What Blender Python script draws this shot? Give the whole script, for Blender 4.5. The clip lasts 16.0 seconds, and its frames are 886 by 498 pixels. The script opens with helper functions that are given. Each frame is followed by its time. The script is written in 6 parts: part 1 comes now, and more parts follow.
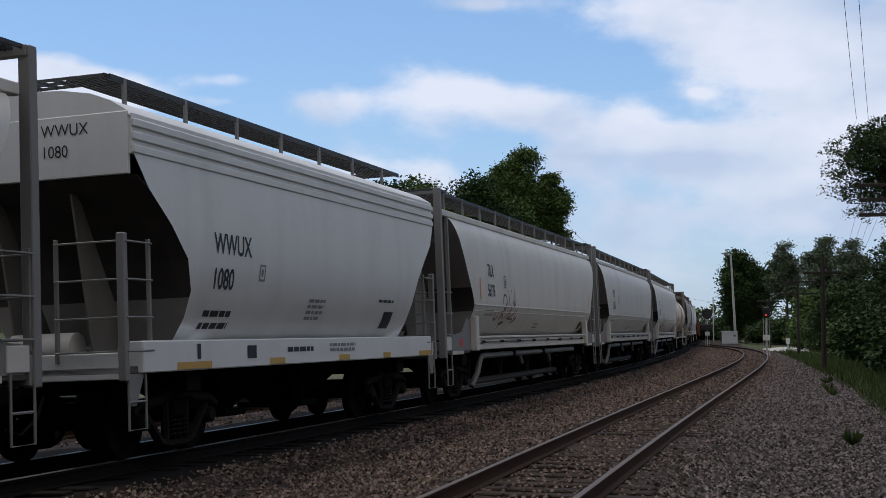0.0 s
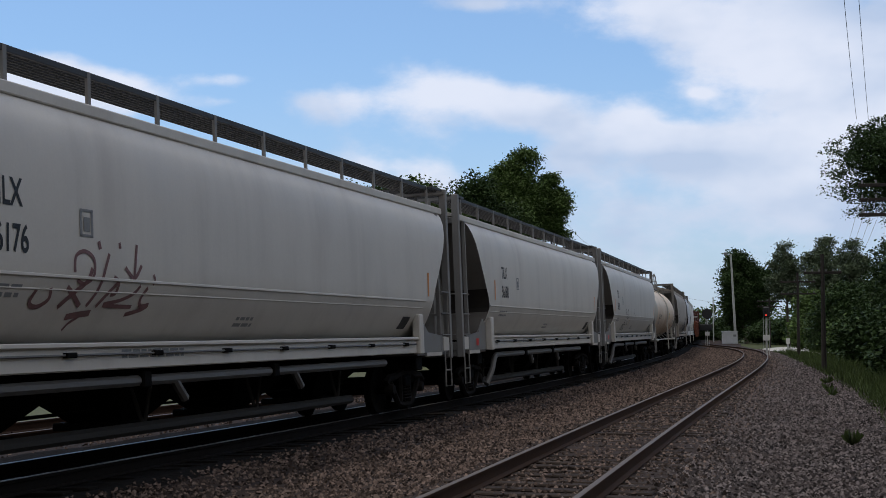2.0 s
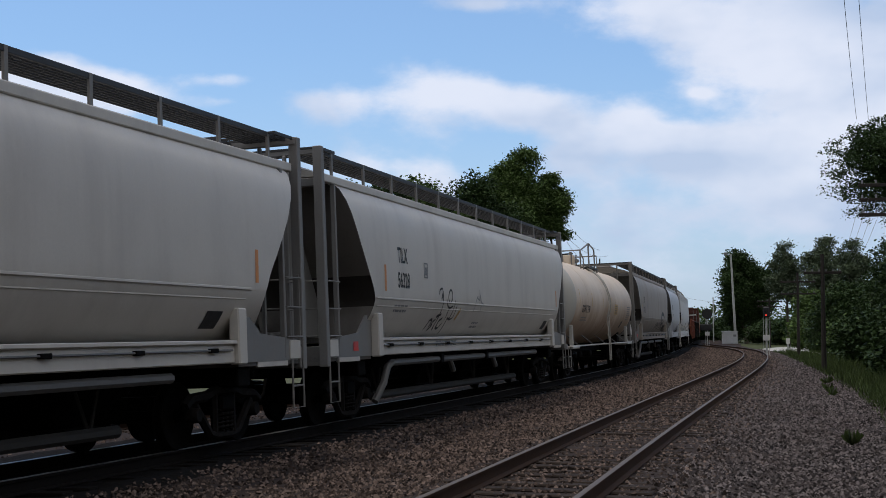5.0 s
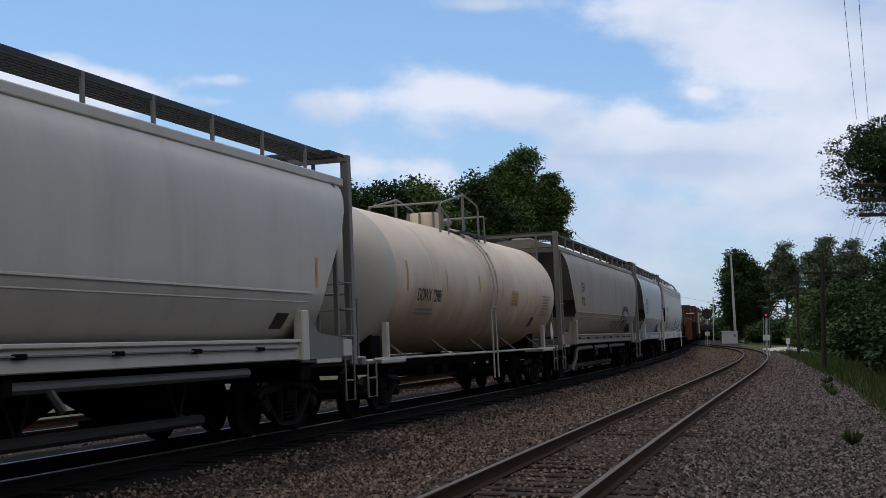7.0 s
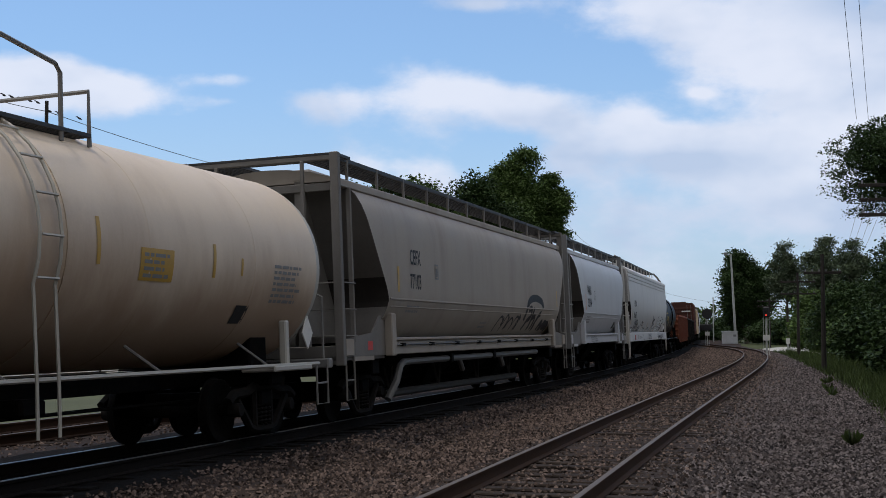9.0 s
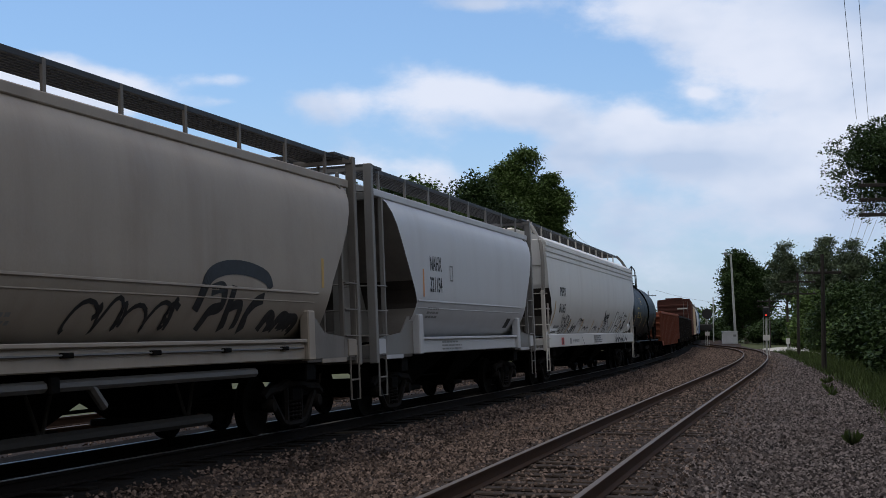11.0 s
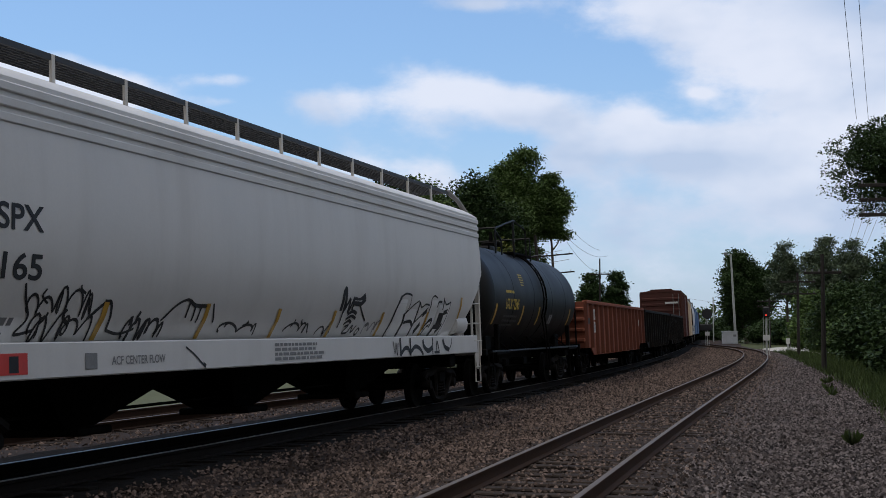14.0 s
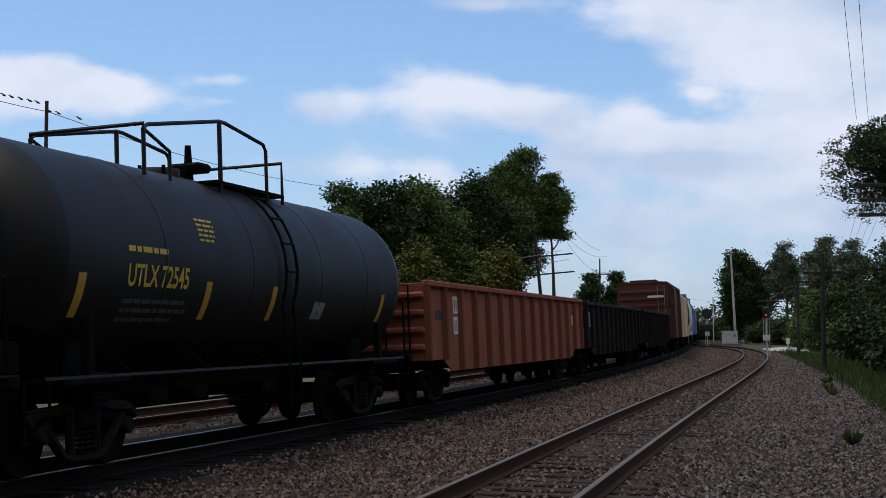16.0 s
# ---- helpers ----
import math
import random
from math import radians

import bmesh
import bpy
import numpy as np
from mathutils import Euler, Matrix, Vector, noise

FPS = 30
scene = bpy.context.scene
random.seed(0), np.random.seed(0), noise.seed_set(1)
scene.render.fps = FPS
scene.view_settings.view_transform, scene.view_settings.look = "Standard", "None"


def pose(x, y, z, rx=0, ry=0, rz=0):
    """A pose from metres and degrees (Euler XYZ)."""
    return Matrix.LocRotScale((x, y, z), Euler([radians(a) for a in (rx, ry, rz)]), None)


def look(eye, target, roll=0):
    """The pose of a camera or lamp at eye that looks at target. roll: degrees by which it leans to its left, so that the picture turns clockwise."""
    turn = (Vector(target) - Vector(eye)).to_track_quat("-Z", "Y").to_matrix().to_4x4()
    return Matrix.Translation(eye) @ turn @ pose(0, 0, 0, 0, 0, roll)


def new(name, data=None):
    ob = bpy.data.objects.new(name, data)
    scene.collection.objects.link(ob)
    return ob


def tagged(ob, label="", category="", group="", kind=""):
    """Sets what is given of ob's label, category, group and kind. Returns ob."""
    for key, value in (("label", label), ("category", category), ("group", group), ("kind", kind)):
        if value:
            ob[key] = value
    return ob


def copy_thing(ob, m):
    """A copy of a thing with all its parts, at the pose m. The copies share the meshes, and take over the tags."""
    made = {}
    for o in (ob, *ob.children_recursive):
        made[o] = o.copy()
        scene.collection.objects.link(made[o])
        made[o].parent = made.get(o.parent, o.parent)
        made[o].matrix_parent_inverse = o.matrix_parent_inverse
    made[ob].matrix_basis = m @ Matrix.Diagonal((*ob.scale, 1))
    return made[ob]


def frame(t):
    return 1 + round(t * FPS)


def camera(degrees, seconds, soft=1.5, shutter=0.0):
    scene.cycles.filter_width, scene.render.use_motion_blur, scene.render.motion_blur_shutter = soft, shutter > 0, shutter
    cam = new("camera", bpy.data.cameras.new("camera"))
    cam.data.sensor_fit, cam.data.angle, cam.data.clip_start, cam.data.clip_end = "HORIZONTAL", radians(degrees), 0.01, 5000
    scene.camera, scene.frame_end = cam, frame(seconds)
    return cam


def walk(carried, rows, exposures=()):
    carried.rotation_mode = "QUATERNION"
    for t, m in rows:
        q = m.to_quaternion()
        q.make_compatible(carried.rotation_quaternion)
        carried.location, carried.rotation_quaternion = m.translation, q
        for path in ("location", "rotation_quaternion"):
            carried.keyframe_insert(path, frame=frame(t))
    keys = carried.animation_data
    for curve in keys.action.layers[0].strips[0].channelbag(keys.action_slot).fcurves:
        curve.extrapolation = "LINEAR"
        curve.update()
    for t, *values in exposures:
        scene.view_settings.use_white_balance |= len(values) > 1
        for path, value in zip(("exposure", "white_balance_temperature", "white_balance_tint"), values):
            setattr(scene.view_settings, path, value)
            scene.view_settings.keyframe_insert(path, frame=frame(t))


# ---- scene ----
import functools
import itertools

cam = camera(37.02, 16.0, soft=0.7)
walk(cam, [(0.0, pose(0, 0, 1.664, 93.485, 0, 0)), (16.0, pose(0, 0, 1.664, 93.485, 0, 0))],
     exposures=[(0.0, 0.0), (16.0, 0.0)])


# ---------------------------------------------------------------- node helper
class Nodes:
    """A short way to write node trees."""

    def __init__(self, tree):
        self.t = tree

    def put(self, socket, v):
        if isinstance(v, bpy.types.NodeSocket):
            self.t.links.new(v, socket)
        else:
            socket.default_value = v

    def math(self, op, a, b=0.0, c=0.0, clamp=False):
        n = self.t.nodes.new("ShaderNodeMath")
        n.operation, n.use_clamp = op, clamp
        for i, v in enumerate((a, b, c)):
            self.put(n.inputs[i], v)
        return n.outputs[0]

    def mix(self, fac, a, b, blend="MIX"):
        n = self.t.nodes.new("ShaderNodeMix")
        n.data_type, n.blend_type = "RGBA", blend
        self.put(n.inputs[0], fac)
        for i, v in ((6, a), (7, b)):
            self.put(n.inputs[i], (*v, 1) if isinstance(v, tuple) and len(v) == 3 else v)
        return n.outputs[2]

    def noise(self, vec, scale, detail=3.0, rough=0.55):
        n = self.t.nodes.new("ShaderNodeTexNoise")
        self.put(n.inputs["Vector"], vec)
        n.inputs["Scale"].default_value, n.inputs["Detail"].default_value, n.inputs["Roughness"].default_value = scale, detail, rough
        return n.outputs[0]

    def ramp(self, fac, lo, hi):
        n = self.t.nodes.new("ShaderNodeMapRange")
        n.interpolation_type = "SMOOTHSTEP"
        self.put(n.inputs[0], fac)
        n.inputs[1].default_value, n.inputs[2].default_value = lo, hi
        return n.outputs[0]

    def stretch(self, vec, x, y, z):
        n = self.t.nodes.new("ShaderNodeVectorMath")
        n.operation = "MULTIPLY"
        self.put(n.inputs[0], vec)
        n.inputs[1].default_value = (x, y, z)
        return n.outputs[0]


# ---------------------------------------------------------------- world and sun
SUN_ELEVATION, SUN_AZIMUTH = radians(73), radians(-70)   # azimuth from +y towards +x
world = bpy.data.worlds.new("sky")
scene.world = world
world.use_nodes = True
wt = world.node_tree
wt.nodes.clear()
W = Nodes(wt)
sky = wt.nodes.new("ShaderNodeTexSky")
sky.sky_type, sky.sun_disc = "NISHITA", False
sky.sun_elevation, sky.sun_rotation = SUN_ELEVATION, SUN_AZIMUTH
sky.air_density, sky.dust_density, sky.ozone_density = 1.0, 0.6, 1.6
way = wt.nodes.new("ShaderNodeTexCoord").outputs["Generated"]
sep = wt.nodes.new("ShaderNodeSeparateXYZ")
wt.links.new(way, sep.inputs[0])
dx, dy, dz = sep.outputs
ahead = W.math("MAXIMUM", dy, 0.15)
su, sv = W.math("DIVIDE", dx, ahead), W.math("DIVIDE", dz, ahead)
front = W.ramp(dy, 0.25, 0.6)


def cloud_bank(u0, v0, ru, up, down, power):
    """A heap of cloud about one direction, as (x/y, z/y) of the way there, with a tighter top than foot."""
    a = W.math("DIVIDE", W.math("SUBTRACT", su, u0), ru)
    b = W.math("SUBTRACT", sv, v0)
    b = W.math("ADD", W.math("DIVIDE", W.math("MAXIMUM", b, 0.0), up), W.math("DIVIDE", W.math("MINIMUM", b, 0.0), down))
    d = W.math("ADD", W.math("MULTIPLY", a, a), W.math("MULTIPLY", b, b))
    return W.math("MULTIPLY", W.math("POWER", 2.718, W.math("MULTIPLY", d, -1.0)), power)


def heaped(rows):
    total = None
    for row in rows:
        one = cloud_bank(*row)
        total = one if total is None else W.math("ADD", total, one)
    return total


flat = W.stretch(way, 1.0, 1.0, 1.9)
puffs = W.noise(flat, 17.0, 9.0, 0.58)
wide = W.noise(flat, 3.1, 3.0, 0.5)
HEAPS = ((-0.105, 0.172, 0.030, 0.010, 0.020, 0.40), (-0.070, 0.176, 0.035, 0.012, 0.025, 0.45), (-0.012, 0.188, 0.030, 0.016, 0.035, 0.55),
         (0.030, 0.178, 0.035, 0.013, 0.030, 0.50), (0.070, 0.168, 0.030, 0.015, 0.025, 0.50), (0.098, 0.155, 0.020, 0.013, 0.020, 0.35))
SECOND = ((0.140, 0.160, 0.025, 0.013, 0.030, 0.48), (0.100, 0.135, 0.030, 0.011, 0.020, 0.42), (0.180, 0.145, 0.040, 0.012, 0.030, 0.45), (0.220, 0.140, 0.050, 0.012, 0.030, 0.40))
LEFT = ((-0.300, 0.194, 0.035, 0.015, 0.030, 0.62), (-0.245, 0.185, 0.042, 0.014, 0.025, 0.60), (-0.340, 0.190, 0.050, 0.020, 0.030, 0.5),
        (-0.170, 0.190, 0.025, 0.005, 0.005, 0.28), (-0.172, 0.173, 0.020, 0.005, 0.006, 0.26), (-0.062, 0.124, 0.030, 0.011, 0.020, 0.42), (-0.005, 0.120, 0.030, 0.011, 0.020, 0.40), (-0.110, 0.126, 0.030, 0.010, 0.020, 0.30))
RIGHT = ((0.030, 0.249, 0.035, 0.007, 0.007, 0.50), (0.120, 0.252, 0.080, 0.012, 0.012, 0.25), (0.240, 0.215, 0.080, 0.060, 0.050, 0.52), (0.320, 0.190, 0.070, 0.080, 0.070, 0.58),
         (0.160, 0.235, 0.060, 0.020, 0.025, 0.30), (0.200, 0.080, 0.200, 0.040, 0.050, 0.32), (0.330, 0.120, 0.120, 0.050, 0.050, 0.38), (0.060, 0.080, 0.090, 0.030, 0.030, 0.22), (0.1965, 0.180, 0.010, 0.004, 0.004, 0.35))
CLEAR = ((0.130, 0.196, 0.060, 0.020, 0.012, -0.25), (0.060, 0.142, 0.030, 0.008, 0.010, -0.22), (-0.160, 0.240, 0.140, 0.030, 0.030, -0.30), (-0.200, 0.150, 0.080, 0.015, 0.020, -0.20), (0.010, 0.222, 0.070, 0.012, 0.010, -0.2))
banks = W.math("MULTIPLY", heaped(HEAPS + SECOND + LEFT + RIGHT + CLEAR), front)
# behind and above the view the cover is broken cloud of the same kind, brightest overhead
cover = W.math("ADD", W.math("MULTIPLY", W.math("SUBTRACT", 1.0, front), 0.45), banks)
dense = W.math("ADD", W.math("ADD", W.math("MULTIPLY", W.math("SUBTRACT", puffs, 0.5), 0.95), W.math("MULTIPLY", W.math("SUBTRACT", wide, 0.5), 0.30)), cover)
mask = W.ramp(dense, 0.10, 0.56)
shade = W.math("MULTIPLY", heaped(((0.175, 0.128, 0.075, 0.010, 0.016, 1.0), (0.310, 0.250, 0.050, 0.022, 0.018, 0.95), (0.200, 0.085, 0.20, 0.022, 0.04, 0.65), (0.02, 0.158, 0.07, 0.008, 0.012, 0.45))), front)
bellies = W.math("SUBTRACT", W.ramp(W.noise(flat, 8.0, 4.0, 0.5), 0.25, 0.62), shade, clamp=True)
cloud = W.mix(front, (0.84, 0.82, 0.79), W.mix(bellies, (0.51, 0.61, 0.80), (0.80, 0.84, 0.96)))
haze = W.ramp(dz, 0.22, -0.02)
blue = W.mix(1.0, W.mix(1.0, sky.outputs[0], (0.080, 0.098, 0.110), "MULTIPLY"), (0.09, 0.132, 0.225), "ADD")
blue = W.mix(W.math("MULTIPLY", haze, 0.6), blue, (0.47, 0.56, 0.75))
total = W.mix(W.math("MULTIPLY", mask, 0.90), blue, cloud)
overhead = W.math("ADD", 0.46, W.math("MULTIPLY", W.ramp(dz, 0.10, 0.95), 0.80))
gain = W.math("ADD", front, W.math("MULTIPLY", W.math("SUBTRACT", 1.0, front), overhead))
grey = wt.nodes.new("ShaderNodeCombineXYZ")
for k in range(3):
    W.put(grey.inputs[k], gain)
total = W.mix(1.0, total, grey.outputs[0], "MULTIPLY")
bg = wt.nodes.new("ShaderNodeBackground")
wt.links.new(total, bg.inputs[0])
bg.inputs[1].default_value = 1.0
wt.links.new(bg.outputs[0], wt.nodes.new("ShaderNodeOutputWorld").inputs[0])

sun = new("sun", bpy.data.lights.new("sun", "SUN"))
sun.data.energy, sun.data.angle, sun.data.color = 1.45, radians(6), (1.0, 0.93, 0.84)
sun_way = Vector((math.sin(SUN_AZIMUTH) * math.cos(SUN_ELEVATION), math.cos(SUN_AZIMUTH) * math.cos(SUN_ELEVATION), math.sin(SUN_ELEVATION)))
sun.matrix_world = look(sun_way * 60, (0, 0, 0))


# ---------------------------------------------------------------- materials
def material(name, color, rough=0.6, metal=0.0, vary=0.25, grain=30.0, patch=1.5, bump=0.15, dirt=None, dirt_amount=0.0,
             streaks=0.0, belly=None, piece=0.0, specular=0.4, world_space=False, clump=0.0):
    """A painted, stained or bare surface: patches and grain in the colour, streaks and dirt, fine relief."""
    m = bpy.data.materials.new(name)
    m.use_nodes = True
    n = Nodes(m.node_tree)
    b = m.node_tree.nodes["Principled BSDF"]
    co = m.node_tree.nodes.new("ShaderNodeTexCoord").outputs["Object"]
    if world_space:
        co = m.node_tree.nodes.new("ShaderNodeNewGeometry").outputs["Position"]
    big, fine = n.noise(co, patch, 4.0), n.noise(co, grain, 3.0)
    tone = n.math("ADD", n.math("MULTIPLY", n.math("SUBTRACT", big, 0.5), vary * 1.6), n.math("MULTIPLY", n.math("SUBTRACT", fine, 0.5), vary))
    if piece:
        rnd = m.node_tree.nodes.new("ShaderNodeObjectInfo").outputs["Random"]
        tone = n.math("ADD", tone, n.math("MULTIPLY", n.math("SUBTRACT", rnd, 0.5), piece))
    if clump:
        rnd = m.node_tree.nodes.new("ShaderNodeNewGeometry").outputs["Random Per Island"]
        tone = n.math("ADD", tone, n.math("MULTIPLY", n.math("SUBTRACT", rnd, 0.5), clump))
    value = n.math("MAXIMUM", n.math("ADD", tone, 1.0), 0.2)
    gray = m.node_tree.nodes.new("ShaderNodeCombineXYZ")
    for i in range(3):
        n.put(gray.inputs[i], value)
    col = n.mix(1.0, color, gray.outputs[0], "MULTIPLY")
    if dirt:
        d = n.ramp(n.noise(co, patch * 1.7, 5.0, 0.65), 0.42, 0.72)
        if streaks:
            run = n.ramp(n.noise(n.stretch(co, 1.0, 1.0, 0.10), 1.3, 5.0, 0.6), 0.42, 0.80)
            d = n.math("ADD", n.math("MULTIPLY", d, 1.0 - streaks), n.math("MULTIPLY", run, streaks))
        col = n.mix(n.math("MULTIPLY", d, dirt_amount, clamp=True), col, dirt)
    if belly:
        # an uneven rusty wash that has run down and gathered on the lower flank
        spread, low, high = belly
        apart = m.node_tree.nodes.new("ShaderNodeSeparateXYZ")
        n.put(apart.inputs[0], co)
        edge = n.math("ADD", apart.outputs[2], n.math("MULTIPLY", n.math("SUBTRACT", n.noise(n.stretch(co, 1.0, 1.0, 0.35), 0.9, 5.0, 0.6), 0.5), 2.6))
        col = n.mix(n.math("MULTIPLY", n.ramp(edge, high, low), 0.6), col, spread)
    n.put(b.inputs["Base Color"], col)
    n.put(b.inputs["Roughness"], n.math("ADD", n.math("MULTIPLY", n.math("SUBTRACT", big, 0.5), 0.25), rough, clamp=True))
    b.inputs["Metallic"].default_value = metal
    b.inputs["Specular IOR Level"].default_value = specular
    if bump:
        bp = m.node_tree.nodes.new("ShaderNodeBump")
        bp.inputs["Strength"].default_value, bp.inputs["Distance"].default_value = bump, 0.02
        n.put(bp.inputs["Height"], n.math("ADD", fine, big))
        m.node_tree.links.new(bp.outputs[0], b.inputs["Normal"])
    return m


def glow(name, color, strength):
    m = bpy.data.materials.new(name)
    m.use_nodes = True
    b = m.node_tree.nodes["Principled BSDF"]
    b.inputs["Base Color"].default_value = (*color, 1)
    b.inputs["Emission Color"].default_value = (*color, 1)
    b.inputs["Emission Strength"].default_value = strength
    return m


GREY_PAINT = material("grey hopper paint", (0.56, 0.525, 0.48), 0.5, vary=0.10, patch=0.6, bump=0.012, dirt=(0.24, 0.21, 0.19), dirt_amount=0.35, streaks=0.75)
WHITE_PAINT = material("white hopper paint", (0.62, 0.61, 0.60), 0.5, vary=0.08, patch=0.6, bump=0.012, dirt=(0.32, 0.30, 0.28), dirt_amount=0.28, streaks=0.75)
COOL_PAINT = material("cool grey hopper paint", (0.50, 0.505, 0.53), 0.48, vary=0.08, patch=0.6, bump=0.012, dirt=(0.30, 0.29, 0.29), dirt_amount=0.25, streaks=0.75)
BROWN_GREY = material("dusty brown grey paint", (0.33, 0.285, 0.24), 0.6, vary=0.12, patch=0.6, bump=0.05, dirt=(0.16, 0.12, 0.10), dirt_amount=0.5, streaks=0.7)
TAN_PAINT = material("stained cream tank paint", (0.64, 0.53, 0.415), 0.55, vary=0.12, patch=0.35, bump=0.012, dirt=(0.36, 0.25, 0.16), dirt_amount=0.4, streaks=0.7, belly=((0.25, 0.135, 0.07), 1.7, 3.0))
PALE_HEAD = material("pale tank head paint", (0.44, 0.42, 0.38), 0.55, vary=0.10, patch=0.7, bump=0.04, dirt=(0.30, 0.26, 0.22), dirt_amount=0.3, streaks=0.6)
BLACK_PAINT = material("black tank paint", (0.006, 0.0058, 0.0058), 0.52, vary=0.25, patch=0.8, bump=0.03, dirt=(0.016, 0.015, 0.014), dirt_amount=0.5, streaks=0.6, specular=0.22)
RED_PAINT = material("faded red gondola paint", (0.215, 0.066, 0.038), 0.8, vary=0.25, patch=0.9, bump=0.08, dirt=(0.30, 0.15, 0.10), dirt_amount=0.5, streaks=0.5, specular=0.15)
DARK_PAINT = material("sooty black gondola paint", (0.009, 0.008, 0.007), 0.8, vary=0.3, patch=0.9, bump=0.08, dirt=(0.035, 0.023, 0.018), dirt_amount=0.6, streaks=0.5, specular=0.1)
BOXCAR_BROWN = material("boxcar brown paint", (0.085, 0.031, 0.024), 0.7, vary=0.2, patch=0.8, bump=0.06, dirt=(0.08, 0.05, 0.04), dirt_amount=0.5, streaks=0.6, specular=0.15)
BOXCAR_TAN = material("cream boxcar paint", (0.55, 0.42, 0.28), 0.65, vary=0.15, patch=0.8, bump=0.05, dirt=(0.30, 0.22, 0.16), dirt_amount=0.5, streaks=0.6)
BLUE_PAINT = material("blue car paint", (0.06, 0.13, 0.28), 0.6, vary=0.2, patch=0.8, bump=0.05, dirt=(0.08, 0.09, 0.11), dirt_amount=0.5, streaks=0.6)
FRAME_GREY = material("grey post paint", (0.19, 0.185, 0.18), 0.6, vary=0.2, patch=2.0, bump=0.06, dirt=(0.18, 0.15, 0.13), dirt_amount=0.5, streaks=0.5)
GRATING = material("galvanised grating", (0.045, 0.045, 0.047), 0.6, 0.2, vary=0.3, patch=3.0, bump=0.1)
# underframe and truck steel, blackened further to hold the shade beneath the cars
BLACK_STEEL = material("greasy shade-black steel", (0.004, 0.0037, 0.0035), 0.8, vary=0.4, patch=4.0, bump=0.2, dirt=(0.012, 0.010, 0.008), dirt_amount=0.5, specular=0.05)
TRUCK_STEEL = material("dusty truck casting darkened for shade", (0.010, 0.009, 0.0085), 0.8, vary=0.3, patch=4.0, bump=0.2, dirt=(0.026, 0.021, 0.018), dirt_amount=0.5, specular=0.06)
PIPE_STEEL = material("dull pipe steel", (0.12, 0.115, 0.11), 0.6, 0.1, vary=0.25, patch=3.0, bump=0.08)
PIPE_DARK = material("dark pipe steel", (0.05, 0.047, 0.044), 0.7, vary=0.25, patch=3.0, bump=0.08, specular=0.15)
WHEEL_RIM = material("bright wheel tread", (0.30, 0.28, 0.26), 0.35, 0.9, vary=0.2, patch=6.0, bump=0.05)
INK = material("black stencil paint", (0.018, 0.018, 0.020), 0.6, vary=0.2, patch=8.0, bump=0.0)
FADED_INK = material("faded grey stencil paint", (0.20, 0.20, 0.205), 0.6, vary=0.3, patch=8.0, bump=0.0)
RED_INK = material("faded maroon spray paint", (0.17, 0.085, 0.085), 0.6, vary=0.5, patch=6.0, bump=0.0)
GOLD_INK = material("yellow stencil paint", (0.50, 0.34, 0.04), 0.6, vary=0.2, patch=8.0, bump=0.0)
YELLOW_TAPE = material("yellow reflective tape", (0.46, 0.27, 0.04), 0.4, vary=0.2, patch=8.0, bump=0.0)
ORANGE_TAPE = material("orange reflective tape", (0.60, 0.22, 0.04), 0.4, vary=0.2, patch=8.0, bump=0.0)
FRESH_WHITE = material("white spray paint", (0.74, 0.74, 0.74), 0.5, vary=0.1, patch=3.0, bump=0.0)
OLD_WHITE = material("old white stencil panel", (0.62, 0.60, 0.57), 0.6, vary=0.2, patch=6.0, bump=0.0)
# next two colours: dirt together with the shade under the hopper ends
GRIME_SHADE = material("black brown grime and end shade", (0.030, 0.025, 0.022), 0.8, vary=0.3, patch=1.2, bump=0.1, dirt=(0.085, 0.07, 0.06), dirt_amount=0.5, streaks=0.6)
DUSTY_SHADE = material("dirty slope sheet paint darkened for shade", (0.18, 0.165, 0.15), 0.7, vary=0.2, patch=0.9, bump=0.06, dirt=(0.06, 0.05, 0.043), dirt_amount=0.6, streaks=0.6)
# gondola red again, darker to paint in the shading of the ribs
RIB_SHADE = material("red rib paint darkened for shade", (0.135, 0.044, 0.027), 0.75, vary=0.25, patch=1.5, bump=0.1, dirt=(0.07, 0.03, 0.02), dirt_amount=0.5, streaks=0.5, specular=0.15)
# frame paint for the low car ends, their shade put into the colour
DEEP_SHADE = material("dusty frame paint darkened for shade", (0.085, 0.075, 0.067), 0.75, vary=0.25, patch=1.5, bump=0.06, dirt=(0.05, 0.042, 0.036), dirt_amount=0.6, streaks=0.4)
RED_CARD = material("red placard", (0.55, 0.05, 0.04), 0.5, vary=0.2, patch=8.0, bump=0.0)
RAIL_SIDE = material("rusty rail", (0.060, 0.036, 0.025), 0.8, vary=0.3, patch=3.0, bump=0.15, world_space=True, specular=0.06)
# main-line rail, blackened to carry the shade under the train
RAIL_DARK = material("shade-black rail", (0.009, 0.007, 0.006), 0.9, vary=0.3, patch=3.0, bump=0.15, world_space=True, specular=0.1)
RAIL_TOP = material("worn bright railhead", (0.22, 0.21, 0.20), 0.45, 0.9, vary=0.15, patch=2.0, bump=0.03, world_space=True)
RAIL_TOP_DULL = material("dull railhead", (0.100, 0.080, 0.066), 0.6, 0.0, vary=0.25, patch=2.0, bump=0.04, world_space=True, specular=0.2)
TIE_WOOD = material("weathered tie timber", (0.036, 0.027, 0.022), 0.9, vary=0.4, patch=3.0, grain=22, bump=0.5, piece=0.5, world_space=True, specular=0.1)
BALLAST = material("crushed stone bed", (0.030, 0.021, 0.017), 0.95, vary=0.55, grain=14.0, patch=0.5, bump=0.9, dirt=(0.040, 0.027, 0.022), dirt_amount=0.6, world_space=True, specular=0.15)
